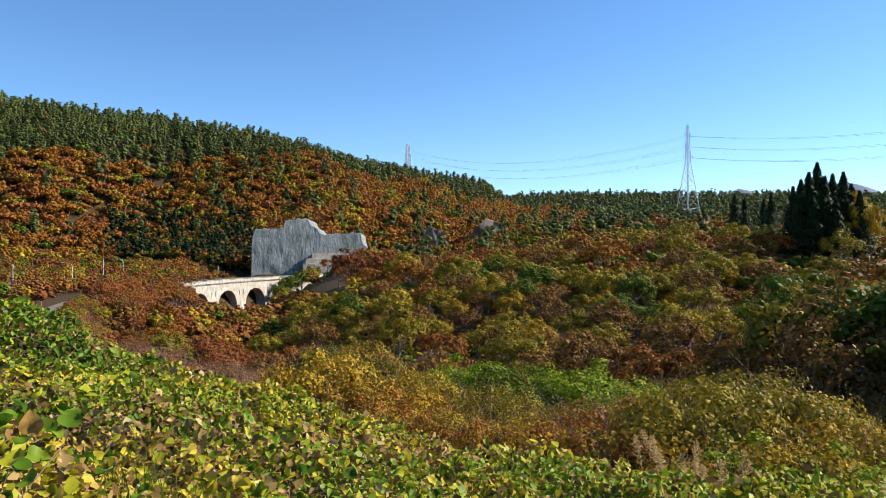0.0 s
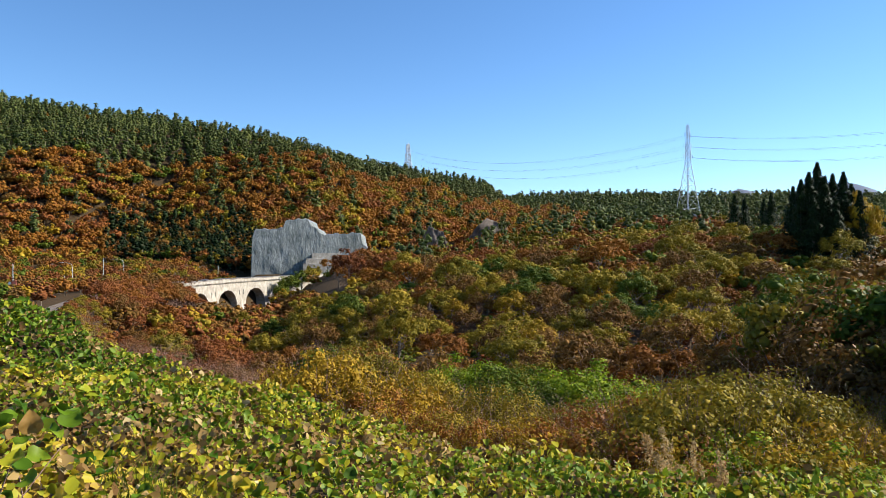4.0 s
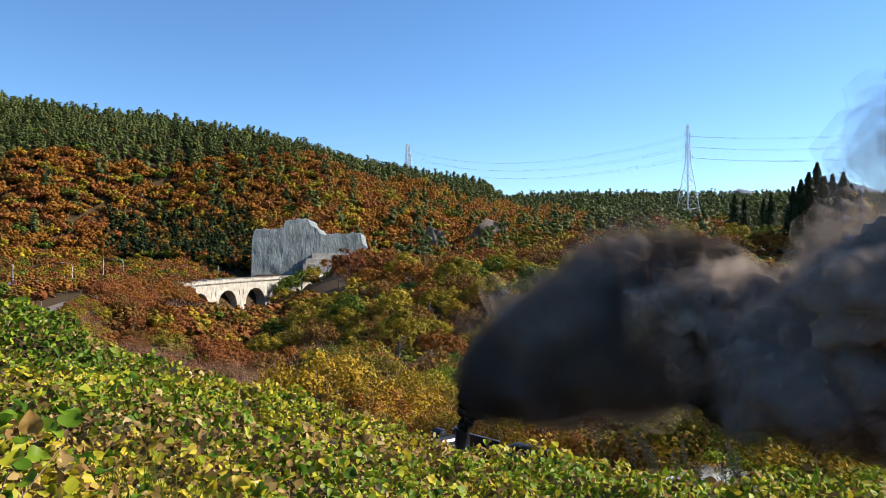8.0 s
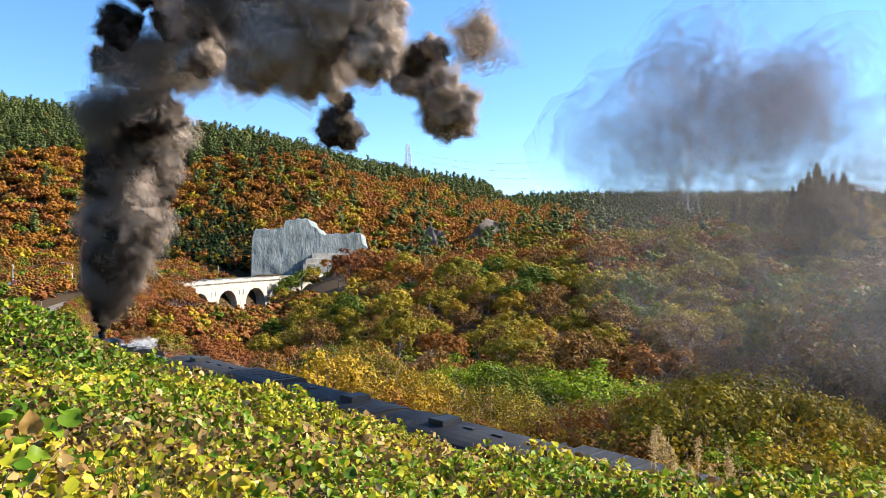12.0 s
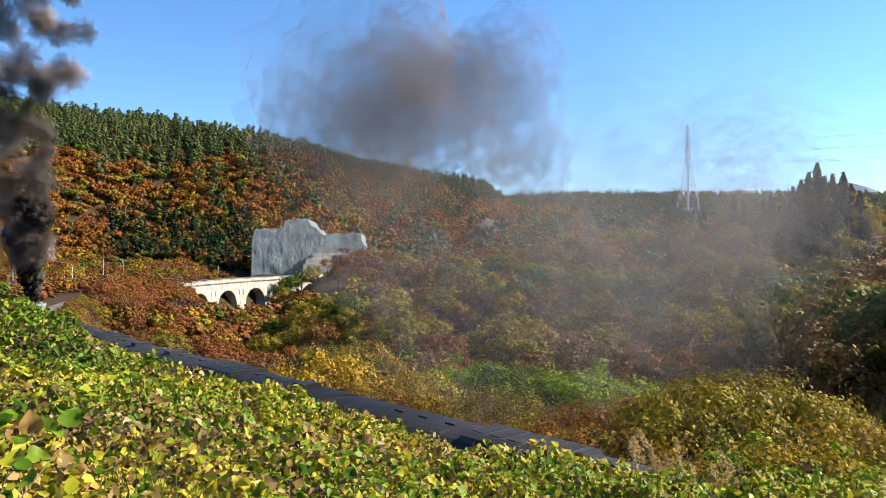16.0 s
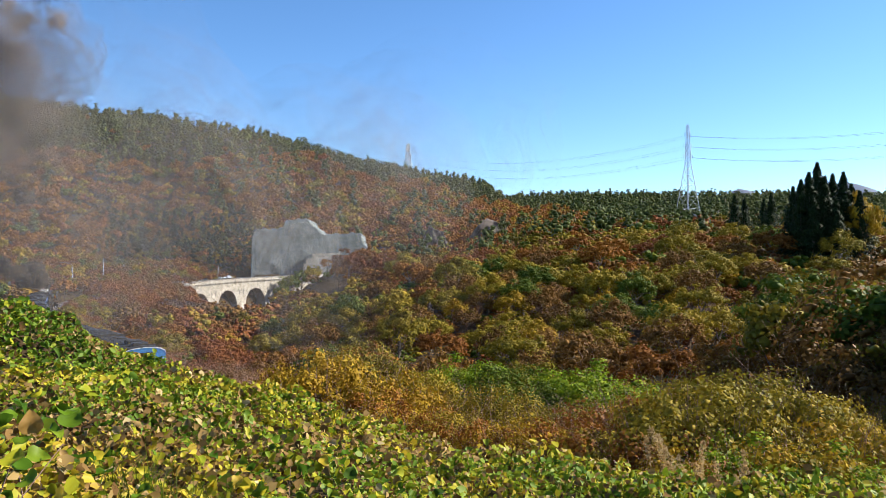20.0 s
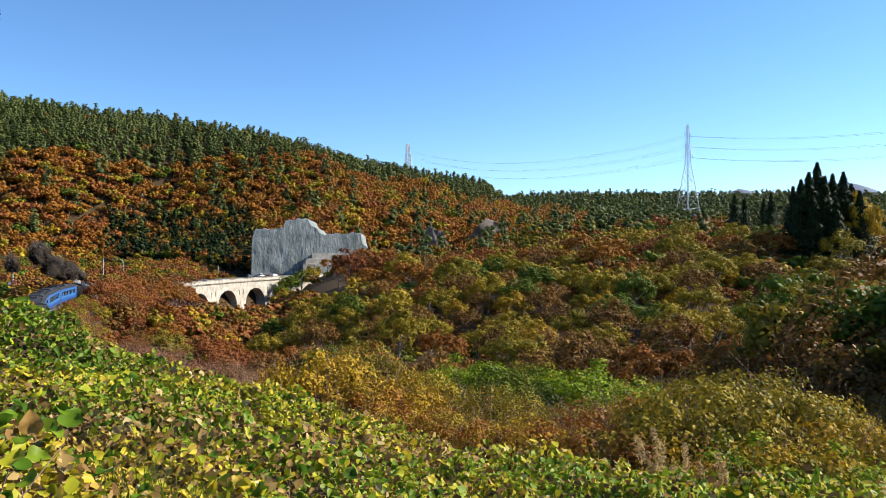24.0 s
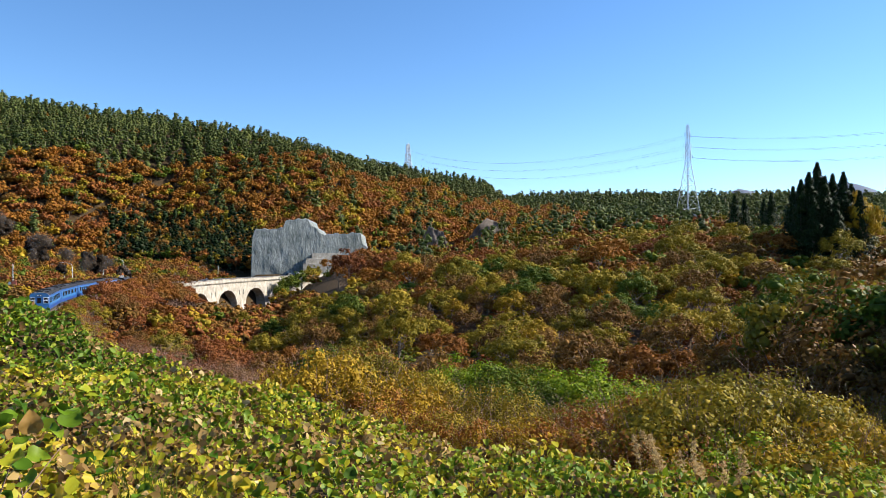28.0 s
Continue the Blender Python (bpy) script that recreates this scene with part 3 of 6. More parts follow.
# low growth along the far side of the line
thicket(vr, pick_kind({"yellow": 3, "orange": 4, "brown": 1, "olive": 0.6}), NEAR, 34, ((-16, 24), (20, 52)), 2.0, (0.6, 0.95), "bush", "bush", taken, "bushes beside the line",
        lambda x, y: in_view(x, y) and 4.3 < side_of(x, y)[0] < 10 and x > -13)
thicket(vr, pick_kind({"rust": 6, "orange": 1, "brown": 2}), MIDDLE, 80, ((-100, -70), (158, 275)), 2.2, (0.66, 0.86), "tree", "tree", taken, "red-brown scrub beside the line",
        lambda x, y: 4.4 < side_of(x, y)[0] < 12 and 162 < side_of(x, y)[1] < 268)
thicket(vr, pick_kind({"rust": 2, "brown": 2, "olive": 3}), MIDDLE, 110, ((-92, -36), (62, 172)), 1.7, (0.26, 0.4), "bush", "bush", taken, "low scrub beside the line",
        lambda x, y: 3.4 < side_of(x, y)[0] < 9 and 55 < side_of(x, y)[1] < 174)
thicket(vr, pick_kind({"brush": 6, "brown": 1}), NEAR, 64, ((-48, -7), (40, 98)), 2.2, (0.8, 1.15), "thicket", "shrub", taken, "bare thickets beside the line",
        lambda x, y: in_view(x, y) and 4.5 < side_of(x, y)[0] < 22 and x < -9)
thicket(vr, pick_kind({"olive": 5, "yellow": 2, "brown": 3, "green": 1.5}), NEAR, 84, ((-14, 44), (26, 72)), 2.8, (0.8, 1.2), "shrub", "shrub", taken, "valley shrubs",
        lambda x, y: in_view(x, y) and side_of(x, y)[0] > 9)
thicket(vr, pick_kind({"rust": 5, "orange": 1, "brown": 1}), MIDDLE, 40, ((-95, -24), (88, 190)), 4.6, (0.6, 0.85), "tree", "tree", taken, "red-brown trees along the line",
        lambda x, y: in_view(x, y) and 5.5 < side_of(x, y)[0] < 34)
thicket(vr, pick_kind({"olive": 5, "brown": 4, "green": 2.5, "yellow": 1.5, "orange": 1.5}), MIDDLE, 135, ((-45, 105), (62, 165)), 5.4, (0.75, 1.1), "tree", "tree", taken, "valley trees",
        lambda x, y: in_view(x, y) and side_of(x, y)[0] > 12)
thicket(vr, pick_kind({"orange": 4, "olive": 5, "green": 2, "brown": 1.5, "rust": 1.5}), MIDDLE, 64, ((-60, 200), (160, 260)), 9.0, (1.0, 1.4), "tree", "tree", taken, "trees on the near hill",
        lambda x, y: in_view(x, y) and side_of(x, y)[0] > 14)

thicket(vr, pick_kind({"rust": 3, "brown": 2, "olive": 2}), MIDDLE, 70, ((-92, -46), (84, 186)), 1.2, (0.2, 0.27), "bush", "bush", taken, "low scrub at the ballast's edge",
        lambda x, y: 2.9 < side_of(x, y)[0] < 4.4 and 84 < side_of(x, y)[1] < 190)
for i in range(110):
    _g = track_at(118 + 0.95 * i, vr.uniform(1.95, 2.8))
    plant("bush", MIDDLE["brown"][i % 2], _g.x, _g.y, vr.uniform(0.11, 0.155), 47 * i, "low dry brown scrub beside the ballast", "bush", "dry scrub beside the ballast", sink=0.05)
for i, (px, yy, py) in enumerate(((1440, 72, 500), (1500, 68, 515), (1560, 64, 500), (1475, 60, 570), (1535, 57, 590), (1580, 52, 600), (1420, 84, 478), (1545, 80, 470))):
    kk = MIDDLE[("olive", "brown", "green", "brown")[i % 4]][i % 2]
    xx = (px - 784) / 1270 * yy
    hh = 10.5 + (453 - py) / 1270 * yy - land1(xx, yy)
    plant("tree", kk, xx, yy, hh / kk[2], 61 * i, "brown and olive tree in the shade of others", "tree", "dark trees at the valley's edge")
# out of view to the right: trees added to cast shade into the valley
for i, (xx, yy, sc) in enumerate(((33, 40, 1.3), (38, 46, 1.5), (35, 34, 1.2), (42, 53, 1.6), (48, 61, 1.9), (30, 30, 1.0), (54, 70, 1.9), (60, 78, 2.0), (46, 55, 1.9), (52, 66, 2.0), (40, 48, 1.8))):
    plant("tree", MIDDLE["green"][i % 2], xx, yy, sc, 40 * i, "tall dark green tree added out of view to shade the valley", "tree", "tall trees at the valley's edge")
for i, (pp, dd, kk, sc) in enumerate(((352, 6.5, "green", 1.1), (338, 9.5, "green", 0.95), (372, 6.5, "olive", 1.05), (382, 9, "orange", 1.0), (364, 11, "olive", 0.9))):
    _g = track_at(pp, dd)
    plant("tree", MIDDLE[kk][i % 2], _g.x, _g.y, sc, 75 * i, "leafy tree before the far arches of the viaduct", "tree", "trees before the viaduct")
for i, (px, yy, py) in enumerate(((318, 236, 520), (338, 244, 524), (356, 250, 527), (374, 256, 533), (300, 228, 518), (392, 258, 548), (412, 262, 556))):
    xx, kk = at_bearing(px, yy), MIDDLE["rust" if i % 3 else "orange"][i % 2]
    plant("tree", kk, xx, yy, max(10.5 + (453 - py) / 1270 * yy - land1(xx, yy), 3.0) / kk[2], 47 * i, "red-brown tree before the near arches of the viaduct", "tree", "trees before the viaduct")
_g = track_at(346, 8.5)
plant("tree", MIDDLE["green"][0], _g.x, _g.y, 1.25, 20, "dark green tree standing before the viaduct", "tree")
_g = track_at(360, 7.5)
plant("tree", MIDDLE["green"][1], _g.x, _g.y, 1.1, 80, "dark green tree standing before the viaduct", "tree")
xx = at_bearing(1522, 203)
_k = MIDDLE["yellow"][0]
plant("tree", _k, xx, 203, (10.5 + (453 - 348) / 1270 * 203 - land1(xx, 203)) / _k[2] / 1.7, 20, "tree in yellow-green autumn leaf beside the cedars", "tree", squash=1.7)
# dark cedars on the hill
CEDARS = [cedar_kind("cedar", 201 + i, 20.0, 5200, 0.62) for i in range(2)]
for i, (px, yy, py) in enumerate(((1404, 205, 330), (1418, 200, 318), (1432, 203, 305), (1447, 208, 288), (1460, 200, 312), (1474, 212, 308), (1493, 204, 305), (1507, 210, 325), (1522, 200, 338), (1440, 196, 345), (1480, 196, 350), (1300, 290, 346), (1318, 300, 350), (1365, 290, 342), (1352, 320, 352))):
    xx = (px - 784) / 1270 * yy
    hh = 10.5 + (453 - py) / 1270 * yy - land1(xx, yy)
    plant("cedar", CEDARS[i % 2], xx, yy, hh / 20.0, 37 * i, "tall pointed dark green cedar", "tree", "cedars on the hill")

# unseen cedars beyond the right border, added to throw shade on the slope
for i in range(9):
    yy = 52 + 9 * i
    plant("cedar", CEDARS[i % 2], 0.70 * yy + 6 + 3 * (i % 2), yy, 1.15, 50 * i, "tall dark cedar out of view, added for its shade", "tree", "cedars at the wood's edge")


# ------------------------------------------------------------------ far woods: joined trees
def low_tree(rng, kind, n, size):
    if kind == "pine":
        m = 8
        c = rng.normal(size=(m, 3)) * 1.3
        c[:, 2] = np.linspace(1.6, 9.6, m) + rng.normal(size=m) * 0.4
        c[:, :2] *= np.linspace(1.1, 0.3, m)[:, None]
        rc = np.linspace(2.5, 1.15, m) * rng.uniform(0.85, 1.15, m)
        k = rng.integers(0, m, n)
        off = unit(rng.normal(size=(n, 3))) * np.array((1.1, 1.1, 0.75)) * rc[k][:, None] * rng.uniform(0.8, 1.12, (n, 1))
        nrm = unit(off) + np.array((0, 0, 0.35)) + rng.normal(size=(n, 3)) * 0.3
        v, f = leaf_quads(rng, c[k] + off, nrm, size, 0.7)
        pieces = [(v, tris(f))] + [(ICO_V * rng.uniform(0.7, 1.25, (12, 1)) * rc[i] * 0.64 * np.array((1.1, 1.1, 0.75)) + c[i], ICO_F) for i in range(m)]
        v, f = gather(pieces)
        w = tube([(0, 0, -1), (0.1, 0, 5), (0, 0.1, 10)], [0.2, 0.16, 0.06], 3)
    else:
        (v, f), _ = crown(rng, n, (3.7, 3.7, 3.0), 22, size, 0.34, heart=0.56)
        v = v + np.array((0, 0, 3.0))
        w = tube([(0, 0, -1), (0.1, 0.1, 4)], [0.2, 0.12], 3)
    return v, f, (w[0], tris(w[1]))


def far_wood(name, label, spots, choose, n, size, seed, big=1.0):
    """Woods that nobody could count, one object; each tree takes one of the leaf colours."""
    rng = np.random.default_rng(seed)
    mats = [M_PINE, M_ORANGE, M_RUST, M_YELLOW, M_OLIVE, M_GREEN, M_BROWN, M_BARK, M_CEDAR]
    temps = {"pine": [low_tree(rng, "pine", n, size) for _ in range(4)], "leaf": [low_tree(rng, "leaf", n, size) for _ in range(5)]}
    V, F, I, o = [], [], [], 0
    for x, y, z in spots:
        mi = choose(rng, x, y, z)
        tv, tf, tw = temps["pine" if mi in (0, 8) else "leaf"][rng.integers(4)]
        s, a = big * rng.uniform(0.75, 1.2), rng.uniform(0, 6.28)
        m = np.array(((math.cos(a), -math.sin(a), 0), (math.sin(a), math.cos(a), 0), (0, 0, rng.uniform(0.85, 1.15)))) * s
        for vv, ff, k in ((tv, tf, mi), (tw[0], tw[1], 7)):
            V.append(vv @ m.T + np.array((x, y, z)))
            F.append(ff + o)
            I.append(np.full(len(ff), k))
            o += len(vv)
    return tagged(new(name, mesh_np(name, np.concatenate(V), np.concatenate(F), mats, np.concatenate(I))), label, "woods", kind="stuff")


def spread_spots(seed, area, step, keep):
    rng = np.random.default_rng(seed)
    xs, ys = np.meshgrid(np.arange(*area[0], step), np.arange(*area[1], step))
    x = xs.ravel() + rng.uniform(-0.7, 0.7, xs.size) * step
    y = ys.ravel() + rng.uniform(-0.55, 0.55, xs.size) * step
    z = land(x, y)
    ok = (np.abs(x / y) < 0.66) & keep(x, y, z)
    return list(zip(x[ok], y[ok], z[ok]))


CLIFF_X0, CLIFF_X1 = -102.0, -42.0


def on_ridge(x, y, z):
    foot = np.interp(x, FOOT_X, FOOT_Y)
    top = np.interp(x, (-600, -383, -98, 39, 200), (600, 620, 650, 740, 800))
    cliff = (x > CLIFF_X0 - 2) & (x < CLIFF_X1 + 6) & (y < foot + 42)
    return (y > foot + 4) & (y < top + 22) & (x < 120) & ~cliff


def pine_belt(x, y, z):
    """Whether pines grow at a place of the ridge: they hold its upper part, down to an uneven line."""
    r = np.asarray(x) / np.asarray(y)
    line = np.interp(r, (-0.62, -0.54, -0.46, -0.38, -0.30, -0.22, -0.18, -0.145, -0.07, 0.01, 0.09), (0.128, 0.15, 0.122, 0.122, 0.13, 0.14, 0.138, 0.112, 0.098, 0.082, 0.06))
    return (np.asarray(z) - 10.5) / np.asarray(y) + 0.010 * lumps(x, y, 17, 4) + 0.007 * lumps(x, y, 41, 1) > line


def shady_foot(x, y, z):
    """Pines at the ridge's foot beside the rock face, darkened in colour for shade."""
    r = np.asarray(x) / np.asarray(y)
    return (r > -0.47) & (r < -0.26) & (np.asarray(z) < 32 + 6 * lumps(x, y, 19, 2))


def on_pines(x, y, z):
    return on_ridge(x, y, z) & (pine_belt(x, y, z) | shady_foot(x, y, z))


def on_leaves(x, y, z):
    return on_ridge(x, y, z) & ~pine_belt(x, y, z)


# 8: near-black needle colour at the foot, in place of the slope's shade
far_wood("hillside_pines", "dark green pine woods along the upper hillside, darkened for shade at its foot", spread_spots(301, ((-480, 130), (318, 770)), 5.6, on_pines), lambda rng, x, y, z: 8 if bool(shady_foot(x, y, z)) else 0 if rng.random() < 0.94 else rng.choice([1, 5]), 100, 0.72, 302, 1.12)
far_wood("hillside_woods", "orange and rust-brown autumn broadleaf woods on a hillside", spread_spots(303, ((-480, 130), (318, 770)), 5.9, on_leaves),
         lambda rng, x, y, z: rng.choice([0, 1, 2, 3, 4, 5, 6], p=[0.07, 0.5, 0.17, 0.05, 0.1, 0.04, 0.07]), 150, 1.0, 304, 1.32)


def far_keep(x, y, z):
    foot = np.interp(x, FOOT_X, FOOT_Y)
    return ((y < foot - 2) | (x > 118)) & (x > -40)


def far_colour(rng, x, y, z):
    if y > 560 + 60 * float(lumps(x, y, 60, 1)):
        return 0 if rng.random() < 0.94 else 5
    return rng.choice([0, 1, 2, 4, 5, 6], p=[0.22, 0.26, 0.12, 0.22, 0.1, 0.08])


far_wood("distant_woods", "distant woods of dark pines with some autumn trees", spread_spots(311, ((-40, 470), (335, 700)), 9.2, far_keep), far_colour, 26, 1.6, 312, 1.25)
far_wood("far_ridge_woods", "dark green pine woods along a far ridge", spread_spots(321, ((20, 760), (700, 1100)), 13.0, lambda x, y, z: ((x > 118) | (y > 780)) & (y > 700)), far_colour, 8, 2.2, 322, 1.5)


# undergrowth and low trees that fill the valley floor, the near hill and the road's side
def fill_keep(x, y, z):
    d, p = track_dist(x, y)
    foot = np.interp(x, FOOT_X, FOOT_Y)
    beyond = (d > 5.5) & (y < 66)
    clear = np.array([open_view(a, b) - c > 3.8 for a, b, c in zip(x, y, z)])
    return clear & ((d > 6.5) & (y > 55) & (y < foot) & (p < BRIDGE_0 - 4)) | clear & ((d > 9) & (y > 55) & (y < foot)) | (beyond & (y > 24))


def fill_colour(rng, x, y, z):
    return rng.choice([1, 2, 3, 4, 5, 6], p=[0.08, 0.1, 0.07, 0.38, 0.12, 0.25] if x / y > -0.18 else [0.08, 0.34, 0.05, 0.1, 0.03, 0.4])


far_wood("undergrowth", "tangled olive and brown undergrowth of the valley", spread_spots(331, ((-60, 60), (24, 76)), 3.6, fill_keep), fill_colour, 330, 0.3, 332, 0.38)
far_wood("valley_scrub", "low brown and olive scrub on the valley floor", spread_spots(333, ((-95, 110), (76, 170)), 4.4, fill_keep), fill_colour, 150, 0.5, 334, 0.5)
far_wood("hill_scrub", "low autumn trees covering the near hill", spread_spots(341, ((-70, 235), (160, 345)), 6.4, fill_keep), fill_colour, 110, 0.8, 342, 0.98)


def roadside(x, y, z):
    d, p = track_dist(x, y)
    foot = np.interp(x, FOOT_X, FOOT_Y)
    return (d < -3.4) & (y > 70) & (y < foot + 6) & (x < -20) & ~((d < -6) & (d > -14.5) & (p > 226)) & ~((x > CLIFF_X0 - 3) & (y > 340))


far_wood("roadside_scrub", "rust-brown scrub and small trees along the road", spread_spots(351, ((-260, -20), (70, 385)), 5.4, roadside), lambda rng, x, y, z: rng.choice([1, 2, 3, 4, 5, 6], p=[0.24, 0.24, 0.1, 0.12, 0.12, 0.18]), 80, 0.72, 352, 0.7)


# ------------------------------------------------------------------ railway bed, viaduct, road
def strip(name, p0, p1, profile, step, mats):
    """A body along the line: profile of (side, z), closed."""
    bm = bmesh.new()
    rings = []
    n = max(2, int((p1 - p0) / step) + 1)
    for i in range(n):
        p = p0 + (p1 - p0) * i / (n - 1)
        rings.append([track_at(p, s, z) for s, z in profile])
    loft(bm, rings)
    me = bpy.data.meshes.new(name)
    bm.to_mesh(me)
    bm.free()
    for m in mats:
        me.materials.append(m)
    return me


line = tagged(new("railway_track"), "single railway track on grey-brown ballast", "track", kind="structure")
part_me("ballast", strip("ballast", -70, BRIDGE_1 + 30, ((-2.6, -0.75), (-1.7, -0.2), (1.7, -0.2), (2.6, -0.75)), 3.0, [M_BALLAST]), line)
for s in (-0.5335, 0.5335):
    part_me("rail", strip("rail", -70, BRIDGE_1 + 30, ((s - 0.06, -0.17), (s - 0.06, -0.14), (s - 0.012, -0.12), (s - 0.012, -0.04), (s - 0.033, -0.03), (s - 0.033, 0.0), (s + 0.033, 0.0), (s + 0.033, -0.03), (s + 0.012, -0.04), (s + 0.012, -0.12), (s + 0.06, -0.14), (s + 0.06, -0.17)), 3.0, [M_RAIL]), line)
_bm = box(bmesh.new(), -1.05, 1.05, -0.1, 0.1, -0.24, -0.16)
_sl = bpy.data.meshes.new("sleeper")
_bm.to_mesh(_sl)
_bm.free()
_sl.materials.append(M_SLEEPER)
for i in range(200):
    p = -20 + i * 0.64
    x, y, h = track(p)
    ob = part_me("sleeper", _sl, line)
    ob.matrix_basis = pose(x, y, RAIL + 0.012, 0, 0, math.degrees(h))


def viaduct():
    """A concrete arch viaduct: deck, parapet beams, piers and spandrel walls with arches."""
    top = tagged(new("viaduct"), "pale weathered concrete railway viaduct with round arches", "bridge", kind="structure")
    part_me("deck", strip("deck", BRIDGE_0 - 8, BRIDGE_1 + 6, ((-2.6, -1.3), (-2.6, -0.76), (2.6, -0.76), (2.6, -1.3)), 3.0, [M_CONCRETE]), top)
    for s in (-2.5, 2.5):
        part_me("parapet", strip("parapet", BRIDGE_0 - 8, BRIDGE_1 + 6, ((s - 0.14, -0.762), (s - 0.14, 0.05), (s + 0.14, 0.05), (s + 0.14, -0.762)), 3.0, [M_CONCRETE]), top)
        part_me("cornice", strip("cornice", BRIDGE_0 - 8, BRIDGE_1 + 6, ((s * 1.12 - 0.12, -1.0), (s * 1.12 - 0.12, -0.78), (s * 1.12 + 0.12, -0.78), (s * 1.12 + 0.12, -1.0)), 3.0, [M_CONCRETE]), top)
    spans, pier, base = 5, 8.2, -17.0
    pitch = (BRIDGE_1 - BRIDGE_0) / spans
    for k in range(spans):
        p0 = BRIDGE_0 + k * pitch
        half = (pitch - pier) / 2
        pm = p0 + pitch / 2
        spring, crown_z = -10.6, -4.3
        # ring of the opening: from the pier foot up, round the arch, and down again
        m = 18
        arch = [(pm - half * math.cos(math.pi * i / m), spring + (crown_z - spring) * math.sin(math.pi * i / m)) for i in range(m + 1)]
        bm = bmesh.new()
        for side in (-2.2, 2.2):
            low = [bm.verts.new(track_at(p, side, z)) for p, z in arch]
            up = [bm.verts.new(track_at(p, side, -1.302)) for p, z in arch]
            for i in range(m):
                bm.faces.new((low[i], low[i + 1], up[i + 1], up[i]))
        for i in range(m):
            q = [track_at(arch[i][0], -2.2, arch[i][1]), track_at(arch[i + 1][0], -2.2, arch[i + 1][1]), track_at(arch[i + 1][0], 2.2, arch[i + 1][1]), track_at(arch[i][0], 2.2, arch[i][1])]
            bm.faces.new([bm.verts.new(v) for v in q])
        bmesh.ops.remove_doubles(bm, verts=bm.verts[:], dist=0.001)
        part("arch", bm, M_CONCRETE, top)
    for k in range(spans + 1):
        p = BRIDGE_0 + k * pitch
        bm = bmesh.new()
        rings = []
        for z, a in ((base, pier / 2 + 0.5), (-10.6, pier / 2), (-1.303, pier / 2)):
            g = 2.2 + (a - pier / 2) * 1.6
            rings.append([track_at(p - a, -g, z), track_at(p + a, -g, z), track_at(p + a, g, z), track_at(p - a, g, z)])
        loft(bm, rings)
        # narrow slots over each pier: raised dark plates stand for their shaded openings
        pr = part("pier", bm, M_CONCRETE, top)
        for dx in (-1.8, 1.8):
            bm = bmesh.new()
            rings = [[track_at(p + dx - 0.3, 2.19, z), track_at(p + dx + 0.3, 2.19, z), track_at(p + dx + 0.3, 2.23, z), track_at(p + dx - 0.3, 2.23, z)] for z in (-6.6, -4.5)]
            loft(bm, rings)
            part("slot", bm, M_UNDER, pr, "dark upright plate painted as a shaded slot in the pier")
    return top


viaduct()
road = tagged(new("road", strip("road", 228, BRIDGE_1 + 40, ((-13.5, -0.6), (-13.5, -0.1), (-6.5, -0.1), (-6.5, -0.6)), 4.0, [M_ASPHALT])), "two-lane asphalt road along the foot of the hill", "road", kind="structure")


def lamp_post(x, y, h, arm):
    """A curved steel road lamp."""
    top = tagged(new("street_lamp"), "grey steel street lamp with a curved arm", "lamp")
    z = land1(x, y)
    top.location = (x, y, z)
    bm = bmesh.new()
    v, f = tube([(0, 0, -0.3), (0, 0, h * 0.5), (0, 0, h - 1.2), (arm * 0.12, 0, h - 0.5), (arm * 0.45, 0, h - 0.12), (arm, 0, h)], [0.11, 0.095, 0.085, 0.075, 0.07, 0.06], 8)
    bm.free()
    part_me("pole", mesh_np("lamp_pole", v, f, [M_STEEL], smooth=True), top)
    part("lamp_head", box(bmesh.new(), arm * 1.25 if arm < 0 else arm - 0.05, arm + 0.05 if arm < 0 else arm * 1.25, -0.14, 0.14, h - 0.09, h + 0.08, 0.04), M_STEEL, top, "flat lamp head")
    part("collar", rod(bmesh.new(), (0, 0, 0), (0, 0, 0.7), 0.15, 0.13, 10), M_STEEL, top)
    return top


def pole(x, y, h, kind):
    top = tagged(new("utility_pole"), "slim grey pole beside the road" if kind != "mark" else "thin pole with a round road sign and a red board", "pole")
    top.location = (x, y, land1(x, y))
    part("shaft", rod(bmesh.new(), (0, 0, -0.4), (0, 0, h), 0.16, 0.11, 10), M_STEEL, top)
    part("band", rod(bmesh.new(), (0, 0, h * 0.55), (0, 0, h * 0.55 + 0.25), 0.18, 0.18, 10), M_UNDER, top)
    if kind == "mark":
        part("sign_disc", rod(bmesh.new(), (-0.9, -0.16, h * 0.42), (-0.9, -0.2, h * 0.42), 0.5, 0.5, 20), M_WHITE, top, "round white sign disc")
        part("sign_board", box(bmesh.new(), -0.2, 1.2, -0.2, -0.16, h * 0.38, h * 0.5), M_REDPAINT, top, "red and white sign board")
        part("sign_arm", rod(bmesh.new(), (-0.9, -0.12, h * 0.42), (0.9, -0.12, h * 0.42), 0.03, 0.03, 6), M_STEEL, top)
    if kind == "box":
        part("lamp_box", box(bmesh.new(), 0.2, 1.0, -0.2, 0.2, h - 0.6, h - 0.1, 0.05), M_UNDER, top)
        part("bracket", rod(bmesh.new(), (0, 0, h - 0.35), (0.25, 0, h - 0.35), 0.04, 0.04, 6), M_STEEL, top)
    return top


lamp_post(at_bearing(128, 240), 240, 9.6, -3.4)
lamp_post(at_bearing(218, 300), 300, 8.6, -3.6)
pole(at_bearing(114, 236), 236, 5.4, "plain")
pole(at_bearing(183, 290), 290, 9.4, "box")
pole(at_bearing(23, 215), 215, 10.4, "mark")
pole(at_bearing(386, 340), 340, 10.4, "plain")


